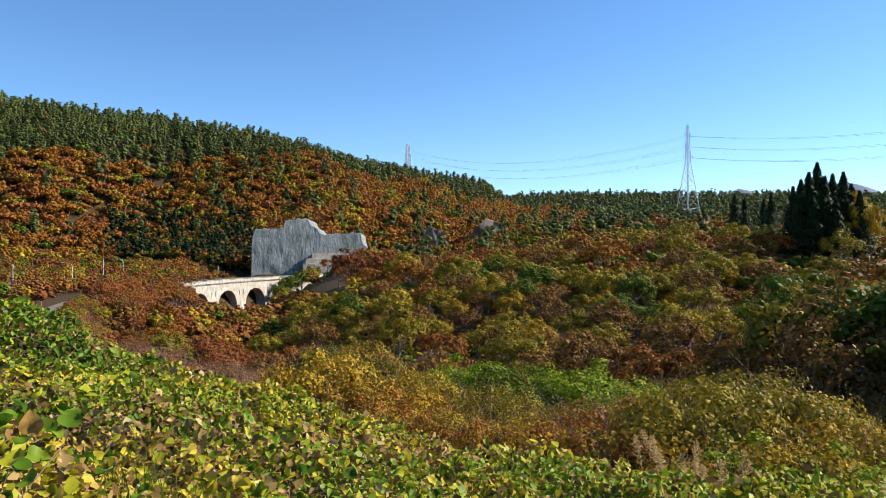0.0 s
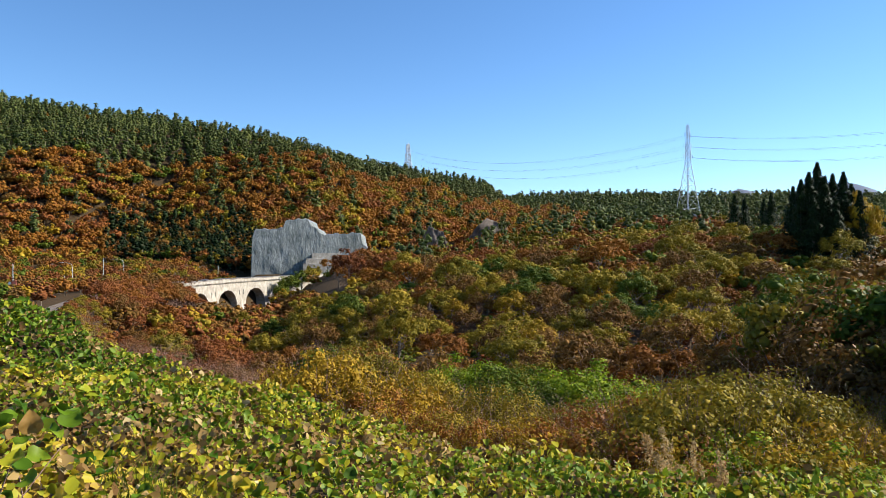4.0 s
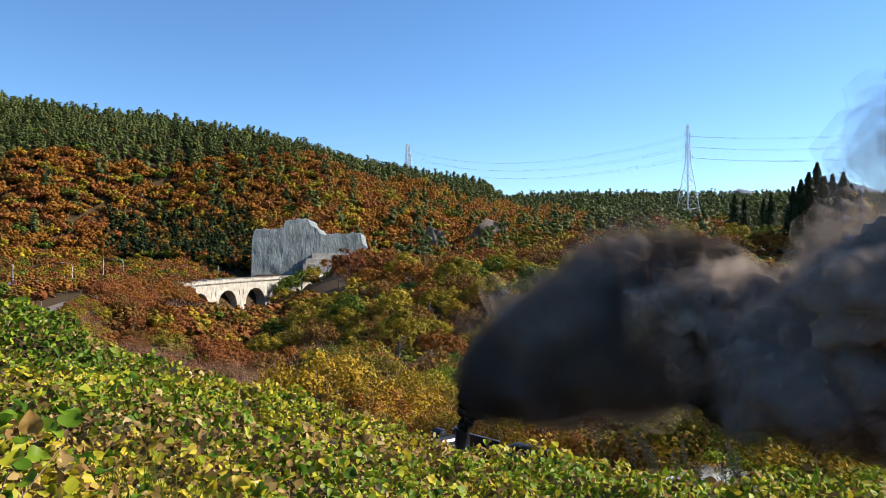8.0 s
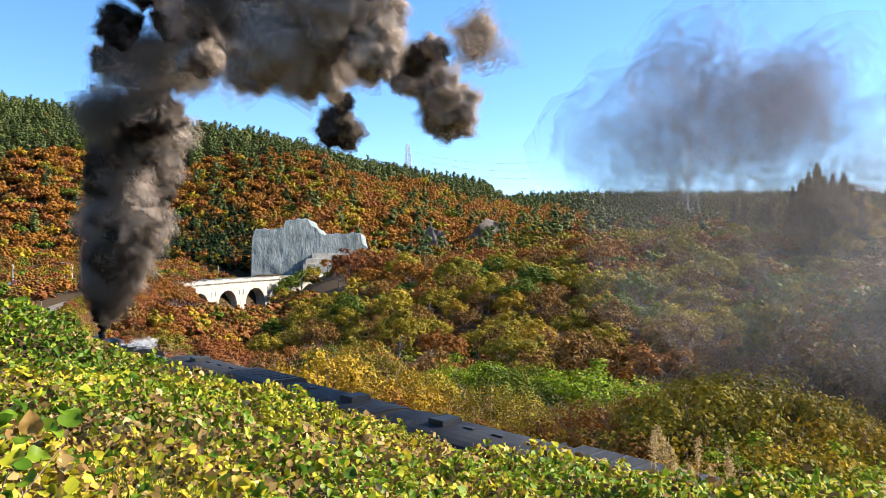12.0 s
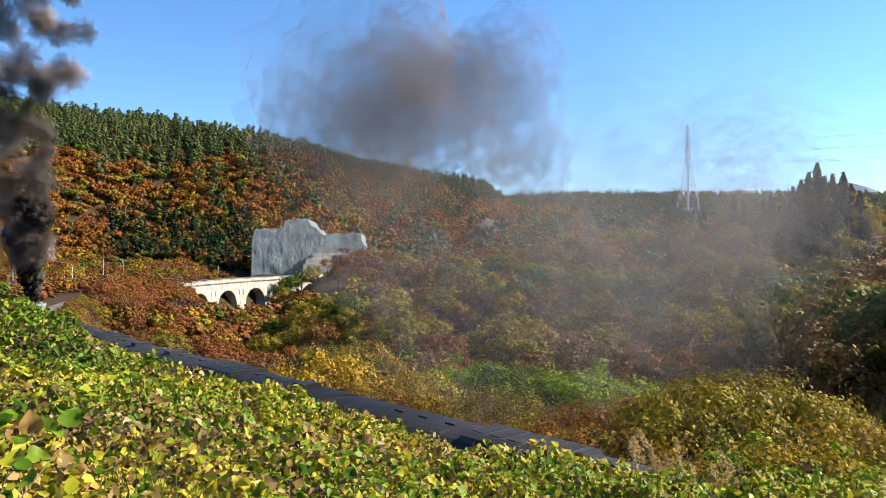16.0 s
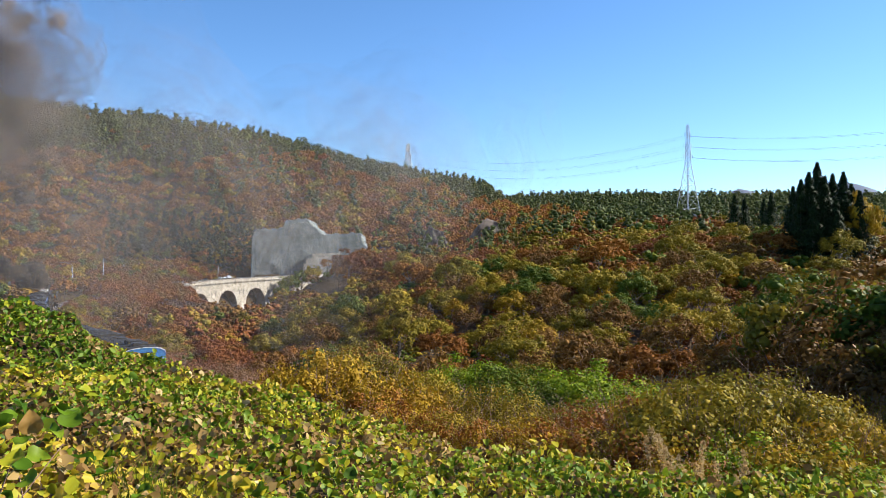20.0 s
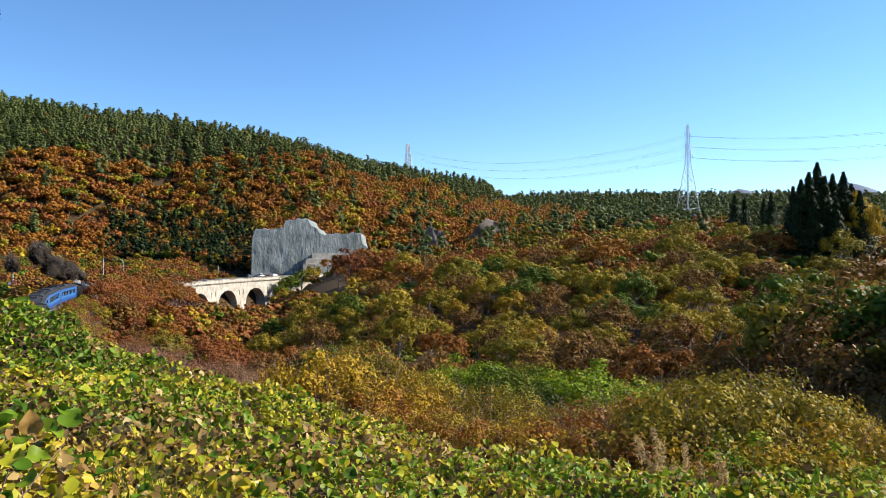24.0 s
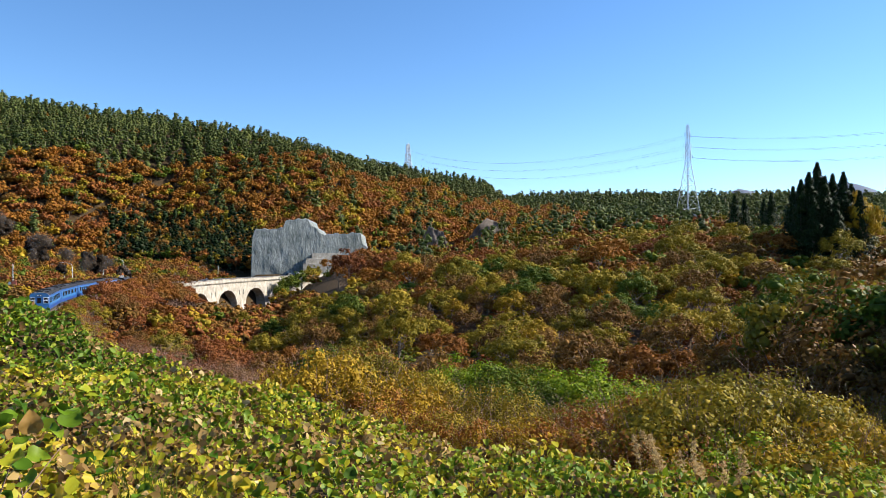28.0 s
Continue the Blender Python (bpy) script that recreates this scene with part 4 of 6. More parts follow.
def sign_board():
    """The back of a road sign on two posts."""
    x, y = at_bearing(101, 225), 225.0
    top = tagged(new("road_sign"), "back of a blue-grey road sign board on a post", "sign")
    top.location = (x, y, land1(x, y))
    part("board", box(bmesh.new(), -0.9, 0.9, -0.03, 0.03, 3.2, 4.6, 0.02), M_STEEL, top)
    for s in (-0.5, 0.5):
        part("post", rod(bmesh.new(), (s, 0.06, -0.3), (s, 0.06, 4.4), 0.05, 0.05, 8), M_STEEL, top)


sign_board()



def road_car(paint, label):
    """A small car seen over the parapet."""
    top = tagged(new("car"), label, "car", "cars on the road")
    bm = bmesh.new()
    rings = [[(-0.78, y, 0.3), (0.78, y, 0.3), (0.8, y, 0.3 + h * 0.7), (0.72, y, 0.3 + h), (-0.72, y, 0.3 + h), (-0.8, y, 0.3 + h * 0.7)] for y, h in ((-1.9, 0.5), (-1.75, 0.62), (0.9, 0.62), (1.75, 0.5), (1.9, 0.35))]
    loft(bm, rings)
    part("body", bm, paint, top)
    bm = bmesh.new()
    loft(bm, [[(-w, y, 0.925), (w, y, 0.925), (w * 0.85, y2, 1.38), (-w * 0.85, y2, 1.38)] for y, y2, w in ((-1.72, -1.4, 0.72), (1.0, 0.3, 0.72))])
    cb = part("cabin", bm, M_GLASS, top)
    part("roof", box(bmesh.new(), -0.62, 0.62, -1.42, 0.32, 1.382, 1.47, 0.03), paint, cb)
    for x in (-0.7, 0.7):
        for y in (-1.2, 1.2):
            wv = part_me("wheel", CAR_WHEEL, top)
            wv.location = (x, y, 0.3)
    for x in (-0.55, 0.55):
        part("headlight", box(bmesh.new(), x - 0.14, x + 0.14, 1.86, 1.92, 0.52, 0.64, 0.02), M_WHITE, top)
    return top


_bm = bmesh.new()
bmesh.ops.create_cone(_bm, cap_ends=True, segments=16, radius1=0.3, radius2=0.3, depth=0.2, matrix=Matrix.Rotation(math.pi / 2, 4, "Y"))
CAR_WHEEL = bpy.data.meshes.new("car_wheel")
_bm.to_mesh(CAR_WHEEL)
_bm.free()
CAR_WHEEL.materials.append(M_UNDER)
# each car: when it passes the viaduct's middle, and how fast
CARS = [(road_car(M_WHITE, "small white car driving on the road behind the viaduct"), 24.0, 361.0, 9.5), (road_car(M_WHITE, "white hatchback following on the road"), 25.5, 362.0, 8.0),
        (road_car(M_UNIT, "dark car following on the road"), 26.6, 362.0, 8.5), (road_car(M_WHITE, "white compact car driving behind the parapet"), 26.5, 281.0, 18.0)]


# ------------------------------------------------------------------ rock face under netting
def rock_face(name, label, x0, x1, tops, material, seed, lean=0.14, y_of=None, z0=-1.0, nz=60, nx=190, rough=0.95):
    """A hewn face between x0 and x1: tops gives its height in steps along x."""
    rng = np.random.default_rng(seed)
    ph = rng.uniform(0, 6, 6)
    s = np.linspace(0, 1, nx)
    x = x0 + (x1 - x0) * s
    h = np.interp(s, [a for a, b in tops], [b for a, b in tops]) + 0.3 * np.sin(s * 40 + ph[0]) + 0.25 * np.sin(s * 93 + ph[1])
    t = np.linspace(0, 1, nz)
    X = np.repeat(x[None], nz, 0)
    Z = z0 + (h[None] - z0) * t[:, None]
    yb = y_of(x)
    relief = np.array([noise.noise(Vector((a / 9 + seed, b / 9, 0.3))) * 1.1 + noise.noise(Vector((a / 3.2, b / 6.5 + seed, 0.7))) * 0.9 + noise.noise(Vector((a / 1.1, b / 3.0, seed))) * 0.26 + noise.noise(Vector((a / 0.8, b / 1.0, seed))) * 0.3 for a, b in zip(X.ravel(), Z.ravel())]).reshape(X.shape)
    Y = yb[None] + lean * (Z - z0) + rough * relief
    front = np.stack([X, Y, Z], -1).reshape(-1, 3)
    back = front.copy()
    back[:, 1] += 26
    back[:, 2] -= 1.0
    i = np.arange(nx * nz).reshape(nz, nx)
    f = np.stack([i[:-1, :-1], i[:-1, 1:], i[1:, 1:], i[1:, :-1]], -1).reshape(-1, 4)
    o = nx * nz
    rim = np.concatenate([np.stack([i[-1, :-1], i[-1, 1:], i[-1, 1:] + o, i[-1, :-1] + o], -1),
                          np.stack([i[:-1, 0], i[1:, 0], i[1:, 0] + o, i[:-1, 0] + o], -1),
                          np.stack([i[:-1, -1], i[1:, -1], i[1:, -1] + o, i[:-1, -1] + o], -1)])
    return tagged(new(name, mesh_np(name, np.concatenate([front, back]), np.concatenate([f, rim]), [material])), label, "rock face", kind="structure")


CLIFF_Y = lambda x: 391 + 0.42 * (x + 72)
rock_face("rock_face", "grey shotcrete-covered cliff under steel netting", -101.5, -42.0,
          ((0, 21), (0.02, 24.5), (0.25, 25.5), (0.27, 30), (0.46, 31), (0.49, 27), (0.54, 25.5), (0.56, 22.5), (0.72, 22.8), (0.92, 23.5), (0.94, 18), (1, 14)), M_CLIFF, 5, y_of=CLIFF_Y, rough=0.3)
rock_face("rock_face", "bare brown rock outcrop among autumn trees", -14.0, 4.0, ((0, 18), (0.3, 29), (0.5, 27), (0.8, 25), (1, 16)), M_ROCK, 6, y_of=lambda x: 440 + 0.2 * x, z0=8, rough=2.5, nx=30, nz=20)
rock_face("rock_face", "bare brown rock outcrop among autumn trees", 14.0, 60.0, ((0, 18), (0.2, 31), (0.35, 36), (0.5, 33), (0.7, 27), (1, 14)), M_ROCK, 8, y_of=lambda x: 470 + 0.3 * x, z0=10, rough=2.5, nx=36, nz=20)


def ledge_wall():
    """Stepped concrete retaining wall at the cliff's foot."""
    top = tagged(new("retaining_wall"), "stepped concrete retaining wall at the cliff foot", "wall", kind="structure")
    for z0, z1, x0, x1, d in ((-1, 6.2, -75, -50, 1.5), (6.2, 9.0, -74, -55, 3.2), (9.0, 12.0, -71, -57, 5.0)):
        bm = bmesh.new()
        rings = []
        for x in np.linspace(x0, x1, 8):
            y = float(CLIFF_Y(x)) - 6.5 + d
            rings.append([(x, y, z0), (x, y + 0.3, z1), (x, y + 5, z1), (x, y + 5, z0)])
        loft(bm, rings)
        part("tier", bm, M_CONCRETE, top)


ledge_wall()


# ------------------------------------------------------------------ pylons and cables
def pylon(name, x, y, h, foot, turn, z, wr=1.6, stout=1.0):
    """A lattice tower: four legs, panels of bracing, a slim head with arms."""
    top = tagged(new(name), "tall grey steel lattice power pylon", "pylon", "power line pylons")
    top.matrix_basis = pose(x, y, z, 0, 0, turn)
    waist = 0.6 * h
    def rad(t):
        return foot + (wr - foot) * min(t * h / waist, 1) if t * h < waist else wr + (wr * 0.4 - wr) * (t * h - waist) / (h - waist)
    for sx in (-1, 1):
        for sy in (-1, 1):
            bm = bmesh.new()
            pts = [0, 0.6, 1.0]
            for a, b in zip(pts, pts[1:]):
                rod(bm, (sx * rad(a), sy * rad(a), a * h), (sx * rad(b), sy * rad(b), b * h), 0.24 * stout, 0.2 * stout, 6)
            part("leg", bm, M_STEEL, top)
    levels = [0.0, 0.14, 0.27, 0.385, 0.48, 0.55, 0.61, 0.66, 0.71, 0.76, 0.81, 0.86, 0.91, 0.955, 1.0]
    for a, b in zip(levels, levels[1:]):
        ra, rb = rad(a), rad(b)
        for i in range(4):
            c1, c2 = [((-1, -1), (1, -1)), ((1, -1), (1, 1)), ((1, 1), (-1, 1)), ((-1, 1), (-1, -1))][i]
            A, B = (c1[0] * ra, c1[1] * ra, a * h), (c2[0] * ra, c2[1] * ra, a * h)
            C, D = (c1[0] * rb, c1[1] * rb, b * h), (c2[0] * rb, c2[1] * rb, b * h)
            for e1, e2, q in ((A, D, 0.09), (B, C, 0.09), (C, D, 0.11)):
                part("brace", rod(bmesh.new(), e1, e2, q * stout, q * stout, 4), M_STEEL, top)
    for t, w in ((0.69, 5.0), (0.8, 4.4), (0.91, 3.6)):
        for s in (-1, 1):
            bm = bmesh.new()
            rod(bm, (0, -0.8, t * h), (s * w, 0, t * h + 0.3), 0.12, 0.08, 4)
            rod(bm, (0, 0.8, t * h), (s * w, 0, t * h + 0.3), 0.12, 0.08, 4)
            rod(bm, (0, 0, t * h + 1.8), (s * w, 0, t * h + 0.3), 0.1, 0.08, 4)
            arm = part("arm", bm, M_STEEL, top)
            part("insulator", rod(bmesh.new(), (s * w, 0, t * h + 0.3), (s * w, 0, t * h - 1.6), 0.16, 0.16, 6), M_WIRE, arm, "hanging string insulator")
    part("tip", rod(bmesh.new(), (0, 0, h), (0, 0, h + 2.0), 0.3, 0.05, 6), M_STEEL, top)
    return top


PY_A = (at_bearing(1218, 560), 560.0, 76.0)
PY_B = (at_bearing(722, 1000), 1000.0, 76.0)
PY_C = (at_bearing(2050, 420), 420.0, 76.0)
HEAD_A = 10.5 + (453 - 222) / 1270 * 560
HEAD_B = 10.5 + (453 - 255) / 1270 * 1000
LINE_TURN = math.degrees(math.atan2(PY_B[1] - PY_A[1], PY_B[0] - PY_A[0])) + 90
pylon("pylon", PY_A[0], PY_A[1], 76, 7.4, LINE_TURN, HEAD_A - 76)
pylon("pylon", PY_B[0], PY_B[1], 76, 7.4, LINE_TURN, HEAD_B - 76, 3.6, 1.7)
pylon("pylon", PY_C[0], PY_C[1], 76, 7.4, LINE_TURN + 10, HEAD_A - 70)


def cables():
    na = (math.cos(radians(LINE_TURN)), math.sin(radians(LINE_TURN)))
    for (xa, ya, _), za, (xb, yb, _), zb, sag in ((PY_A, HEAD_A, PY_B, HEAD_B, 20), (PY_A, HEAD_A, PY_C, HEAD_A + 6, 12)):
        for t, w in ((0.69, 5.0), (0.8, 4.4), (0.91, 3.6)):
            for s in (-1, 1):
                pts = []
                for i in range(25):
                    k = i / 24
                    pts.append((xa + (xb - xa) * k + s * w * na[0], ya + (yb - ya) * k + s * w * na[1], za + (zb - za) * k - (1 - t) * 76 - 1.5 - 4 * sag * k * (1 - k)))
                v, f = tube(pts, [0.05] * 25, 4)
                tagged(new("power_cable", mesh_np("power_cable", v, f, [M_WIRE])), "thin sagging power cable between pylons", "cable", "power cables")


cables()


def mountain():
    """Blue-grey far mountains, the haze painted into their colour."""
    xs = np.linspace(-400, 3600, 81)
    ys = np.linspace(3300, 4600, 14)
    X, Y = np.meshgrid(xs, ys)
    peak = lambda c, w, h: h * np.exp(-((X - c) / w) ** 2)
    prof = peak(1650, 260, 395) + peak(2250, 330, 420) + peak(2900, 400, 330) + peak(700, 300, 120)
    Z = prof * np.exp(-((Y - 4000) / 420) ** 2) - 30 + 12 * np.sin(X / 90) * np.sin(Y / 130)
    i = np.arange(X.size).reshape(X.shape)
    f = np.stack([i[:-1, :-1], i[:-1, 1:], i[1:, 1:], i[1:, :-1]], -1).reshape(-1, 4)
    tagged(new("backdrop_mountain", mesh_np("mountain", np.stack([X, Y, Z], -1).reshape(-1, 3), f, [M_MOUNTAIN], smooth=True)), "distant wooded mountain painted blue-grey for haze", "mountain", kind="structure")


mountain()


# ------------------------------------------------------------------ kudzu bank in the foreground
def ovate(rng, pos, nrm, size, width=0.8, fold=0.4):
    """Ovate leaves folded along the midrib, two faces each."""
    n = len(pos)
    nrm = unit(nrm)
    t = unit(np.cross(nrm, rng.normal(size=(n, 3))))
    b = np.cross(nrm, t)
    s = size[:, None] if hasattr(size, "__len__") else np.full((n, 1), size)
    cup = nrm * s * fold * rng.uniform(-0.3, 1.0, (n, 1))
    w = s * width * 0.5
    pts = [pos - t * s * 0.5, pos - t * s * 0.3 + b * w * 0.92 + cup, pos + t * s * 0.12 + b * w * 0.85 + cup, pos + t * s * 0.55,
           pos + t * s * 0.12 - b * w * 0.85 + cup, pos - t * s * 0.3 - b * w * 0.92 + cup]
    v = np.stack(pts, 1).reshape(-1, 3)
    i = np.arange(n)[:, None] * 6
    f = np.concatenate([i + np.array((0, 1, 2, 3)), i + np.array((0, 3, 4, 5))])
    return v, f


def canopy(x, y):
    """How high the leaves stand over the bank."""
    return 0.3 + 0.2 * lumps(x, y, 0.8, 3) + 0.22 * lumps(x, y, 0.23, 5)


def bank_points(rng, n, x_range, y_range, w_max=11.2, w_min=-6.0):
    x, y = rng.uniform(*x_range, n), rng.uniform(*y_range, n)
    w = 0.740 * x + 0.672 * y
    ok = (w < w_max) & (w > w_min) & (np.abs(x / np.maximum(y, 0.1)) < 0.7) & (y > 2.0)
    return x[ok], y[ok]


def kudzu():
    rng = np.random.default_rng(41)
    V, F, I, o = [], [], [], 0
    for n, xr, yr, size, layers in ((66000, (-7, 9), (2.4, 9.5), 0.061, 1), (88000, (-13, 11), (9.5, 17), 0.08, 1), (46000, (-21, 2), (17, 30), 0.112, 1), (10000, (-34, -9), (30, 46), 0.22, 1)):
        x, y = bank_points(rng, n, xr, yr)
        gap = lumps(x, y, 0.17, 11) + 0.6 * lumps(x, y, 0.6, 2) > -0.42
        x, y = x[gap], y[gap]
        k = len(x)
        depth = rng.uniform(0, 1, k) ** 1.3
        z = land(x, y) + canopy(x, y) * (1 - 0.75 * depth) + rng.normal(size=k) * 0.02
        e = 0.15
        gx = (canopy(x + e, y) - canopy(x - e, y)) / (2 * e)
        gy = (canopy(x, y + e) - canopy(x, y - e)) / (2 * e)
        nrm = np.stack([-gx * 0.7 + 0.25, -gy * 0.7 - 0.4, 0.75 * np.ones(k)], 1) + rng.normal(size=(k, 3)) * 0.75
        v, f = ovate(rng, np.stack([x, y, z], 1), nrm, size * np.clip(np.exp(rng.normal(size=k) * 0.36), 0.45, 2.1))
        brown = np.maximum(sstep(0.1, 0.6, lumps(x, y, 1.9, 8) + rng.normal(size=k) * 0.3) * 0.8, 0.85 * np.exp(-((x + 3.4) / 2.6) ** 2 - ((y - 7.0) / 3.2) ** 2))
        mi = (rng.random(k) < 0.17 + 0.55 * brown).astype(int)
        V.append(v)
        F.append(f + o)
        I.append(np.concatenate([mi, mi]))
        o += len(v)
    me = mesh_np("kudzu_cover", np.concatenate(V), np.concatenate(F), [M_KUDZU, M_DRY], np.concatenate(I))
    tagged(new("kudzu_cover", me), "carpet of green and yellowing kudzu leaves over the bank", "vines", kind="stuff")


kudzu()


def near_vine():
    """The big leaves closest by: each its own piece on trailing stems."""
    top = tagged(new("kudzu_vine"), "trailing kudzu vine with large green and yellow leaves", "vine")
    rng = np.random.default_rng(43)
    metas = []
    for k in range(6):
        n, L = 7, 0.14
        V, F = [], []
        for i in range(n):
            t = i / (n - 1)
            w = 0.46 * L * math.sin(math.pi * (0.1 + 0.9 * t) ** 0.72) * (1 if t < 1 else 0.02)
            z = -0.05 * t * t + 0.012 * math.sin(7 * t + k)
            V += [(-w, L * (t - 0.5), z + 0.3 * w + 0.006 * math.sin(9 * t + k)), (-w * 0.5, L * (t - 0.5), z + 0.1 * w), (0, L * (t - 0.5), z - 0.004), (w * 0.5, L * (t - 0.5), z + 0.1 * w), (w, L * (t - 0.5), z + 0.3 * w + 0.006 * math.cos(8 * t + k))]
        for i in range(n - 1):
            for j in range(4):
                F.append((i * 5 + j, i * 5 + j + 1, i * 5 + j + 6, i * 5 + j + 5))
        metas.append(mesh_np("leaf", V, F, [M_KUDZU_NEAR if k % 3 else M_GREEN_NEAR], smooth=True))
    spots = []
    for _ in range(70):                       # the tall clump at the edge
        spots.append((rng.uniform(-1.95, -1.35), rng.uniform(2.15, 2.9), rng.uniform(9.15, 10.0)))
    for _ in range(260):                      # the slope before it
        x, y = rng.uniform(-3.2, 2.6), rng.uniform(3.6, 6.6)
        spots.append((x, y, land1(x, y) + float(canopy(np.array([x]), np.array([y]))[0]) + rng.uniform(0.0, 0.1)))
    for i, (x, y, z) in enumerate(spots):
        ob = part_me("leaf", metas[i % 6], top)
        s = rng.uniform(0.5, 1.0) if i >= 70 else rng.uniform(0.4, 0.7)
        ob.matrix_basis = pose(x, y, z, rng.normal() * 28 + 25, rng.normal() * 25, rng.uniform(0, 360)) @ Matrix.Scale(s, 4)
    for k in range(14):
        x, y = (rng.uniform(-1.8, -1.4), rng.uniform(2.3, 2.8)) if k < 8 else (rng.uniform(-2.5, 0.3), rng.uniform(3.8, 5.8))
        z = land1(x, y)
        hgt = 0.75 if k < 8 else 0.35
        v, f = tube([(x, y, z - 0.1), (x + rng.normal() * 0.08, y + rng.normal() * 0.08, z + hgt * 0.55), (x + rng.normal() * 0.2, y + rng.normal() * 0.2, z + hgt)], [0.004, 0.0035, 0.002], 5)
        part_me("stem", mesh_np("stem", v, f, [M_TWIG]), top)


M_GREEN_NEAR = leaf_mat("large_green_leaves", [(0, (0.04, 0.1, 0.012)), (0.6, (0.1, 0.2, 0.02)), (1, (0.2, 0.3, 0.03))], 0.4, 0.4, per_object=0.8)
near_vine()


def grass_tufts():
    """Tufts of long grass between the leaves."""
    rng = np.random.default_rng(47)
    V, F, o = [], [], 0
    for cx, cy, n in ((-1.85, 4.6, 60), (-2.2, 5.0, 40), (-1.5, 4.7, 40), (-0.2, 5.9, 30), (-2.6, 7.5, 50), (1.3, 7.8, 30)):
        x, y = cx + rng.normal(size=n) * 0.16, cy + rng.normal(size=n) * 0.16
        z = land(x, y)
        h = rng.uniform(0.25, 0.5, n)
        d = rng.normal(size=(n, 2)) * 0.16
        w = np.stack([np.full(n, 0.004), np.zeros(n), np.zeros(n)], 1)
        a = np.stack([x, y, z], 1)
        m = a + np.stack([d[:, 0] * 0.4, d[:, 1] * 0.4, h * 0.6], 1)
        b = a + np.stack([d[:, 0] * 1.6, d[:, 1] * 1.6, h], 1)
        v = np.stack([a - w, a + w, m + w * 0.8, m - w * 0.8, b + w * 0.1, b - w * 0.1], 1).reshape(-1, 3)
        i = np.arange(n)[:, None] * 6
        F.append(np.concatenate([i + np.array((0, 1, 2, 3)), i + np.array((3, 2, 4, 5))]) + o)
        V.append(v)
        o += len(v)
    tagged(new("grass", mesh_np("grass", np.concatenate(V), np.concatenate(F), [M_GRASS])), "tufts of long green grass among the vines", "grass", kind="stuff")


grass_tufts()


def pampas(x, y, plumes, seed, h=2.2):
    """Silver grass: each stalk with its feathery plume."""
    rng = np.random.default_rng(seed)
    top = tagged(new("pampas_grass"), "clump of dry pampas grass with pale feathery plumes", "grass", "pampas grass by the line")
    top.location = (x, y, land1(x, y) - 0.1)
    swing = []
    for k in range(plumes):
        a = np.append(rng.normal(size=2) * 0.16, 0)
        lean = np.array((rng.uniform(-0.38, 0.05), rng.normal() * 0.2))
        hh = h * rng.uniform(0.8, 1.1)
        stalk = new("stalk")
        v, f = tube([(0, 0, 0), (lean[0] * 0.3, lean[1] * 0.3, hh * 0.5), (lean[0] * 0.75, lean[1] * 0.75, hh * 0.82)], [0.006, 0.005, 0.003], 4)
        bpy.data.objects.remove(stalk)
        stalk = part_me("stalk", mesh_np("stalk", v, f, [M_PLUME]), top)
        stalk.location = a
        n = 160
        t = rng.uniform(0, 1, n)
        c = np.stack([lean[0] * (0.75 + 0.5 * t), lean[1] * (0.75 + 0.5 * t), hh * (0.8 + 0.24 * t - 0.05 * t * t)], 1)
        off = rng.normal(size=(n, 3)) * (0.036 * np.sin(np.pi * (0.15 + 0.8 * t)))[:, None]
        v, f = leaf_quads(rng, c + off, rng.normal(size=(n, 3)), 0.07, 0.22)
        part_me("plume", mesh_np("plume", v, f, [M_PLUME]), stalk)
        swing.append((stalk, a, rng.uniform(0, 6)))
    n = 70
    a = np.stack([rng.normal(size=n) * 0.2, rng.normal(size=n) * 0.2, np.zeros(n)], 1)
    d = np.stack([rng.normal(size=n) * 0.4, rng.normal(size=n) * 0.4, rng.uniform(0.8, 1.6, n) * h / 2.2], 1)
    w = np.array((0.007, 0.003, 0))
    m = a + d * np.array((0.35, 0.35, 0.65))
    v = np.stack([a - w, a + w, m + w, m - w, a + d + w * 0.1, a + d - w * 0.1], 1).reshape(-1, 3)
    i = np.arange(n)[:, None] * 6
    part_me("blades", mesh_np("blades", v, np.concatenate([i + np.array((0, 1, 2, 3)), i + np.array((3, 2, 4, 5))]), [M_GRASS]), top)
    return swing


SWING = pampas(3.75, 10.9, 9, 51, 2.35) + pampas(4.1, 10.7, 6, 52, 2.2) + pampas(4.5, 10.6, 4, 53, 2.5)


# ------------------------------------------------------------------ the train
def profile(half, z0, eave, top, n=10):
    """Cross-section of a roof: from one eave over the crown to the other."""
    return [(half * math.cos(math.pi * i / n) * (1 if 0 < i < n else 1), eave + (top - eave) * math.sin(math.pi * i / n) ** 0.75) for i in range(n + 1)]


def wheel_mesh(r, w, spokes=0):
    bm = bmesh.new()
    bmesh.ops.create_cone(bm, cap_ends=True, segments=24, radius1=r, radius2=r, depth=w, matrix=Matrix.Rotation(math.pi / 2, 4, "Y"))
    bmesh.ops.create_cone(bm, cap_ends=True, segments=24, radius1=r * 0.3, radius2=r * 0.25, depth=w + 0.08, matrix=Matrix.Rotation(math.pi / 2, 4, "Y"))
    for k in range(spokes):
        a = 2 * math.pi * k / spokes
        rod(bm, (w * 0.55, 0, 0), (w * 0.55, r * 0.9 * math.cos(a), r * 0.9 * math.sin(a)), 0.04, 0.03, 6)
    me = bpy.data.meshes.new("wheel")
    bm.to_mesh(me)
    bm.free()
    me.materials.append(M_UNDER)
    return me


SMALL_WHEEL = wheel_mesh(0.43, 0.13)
DRIVER = wheel_mesh(0.76, 0.14, 12)


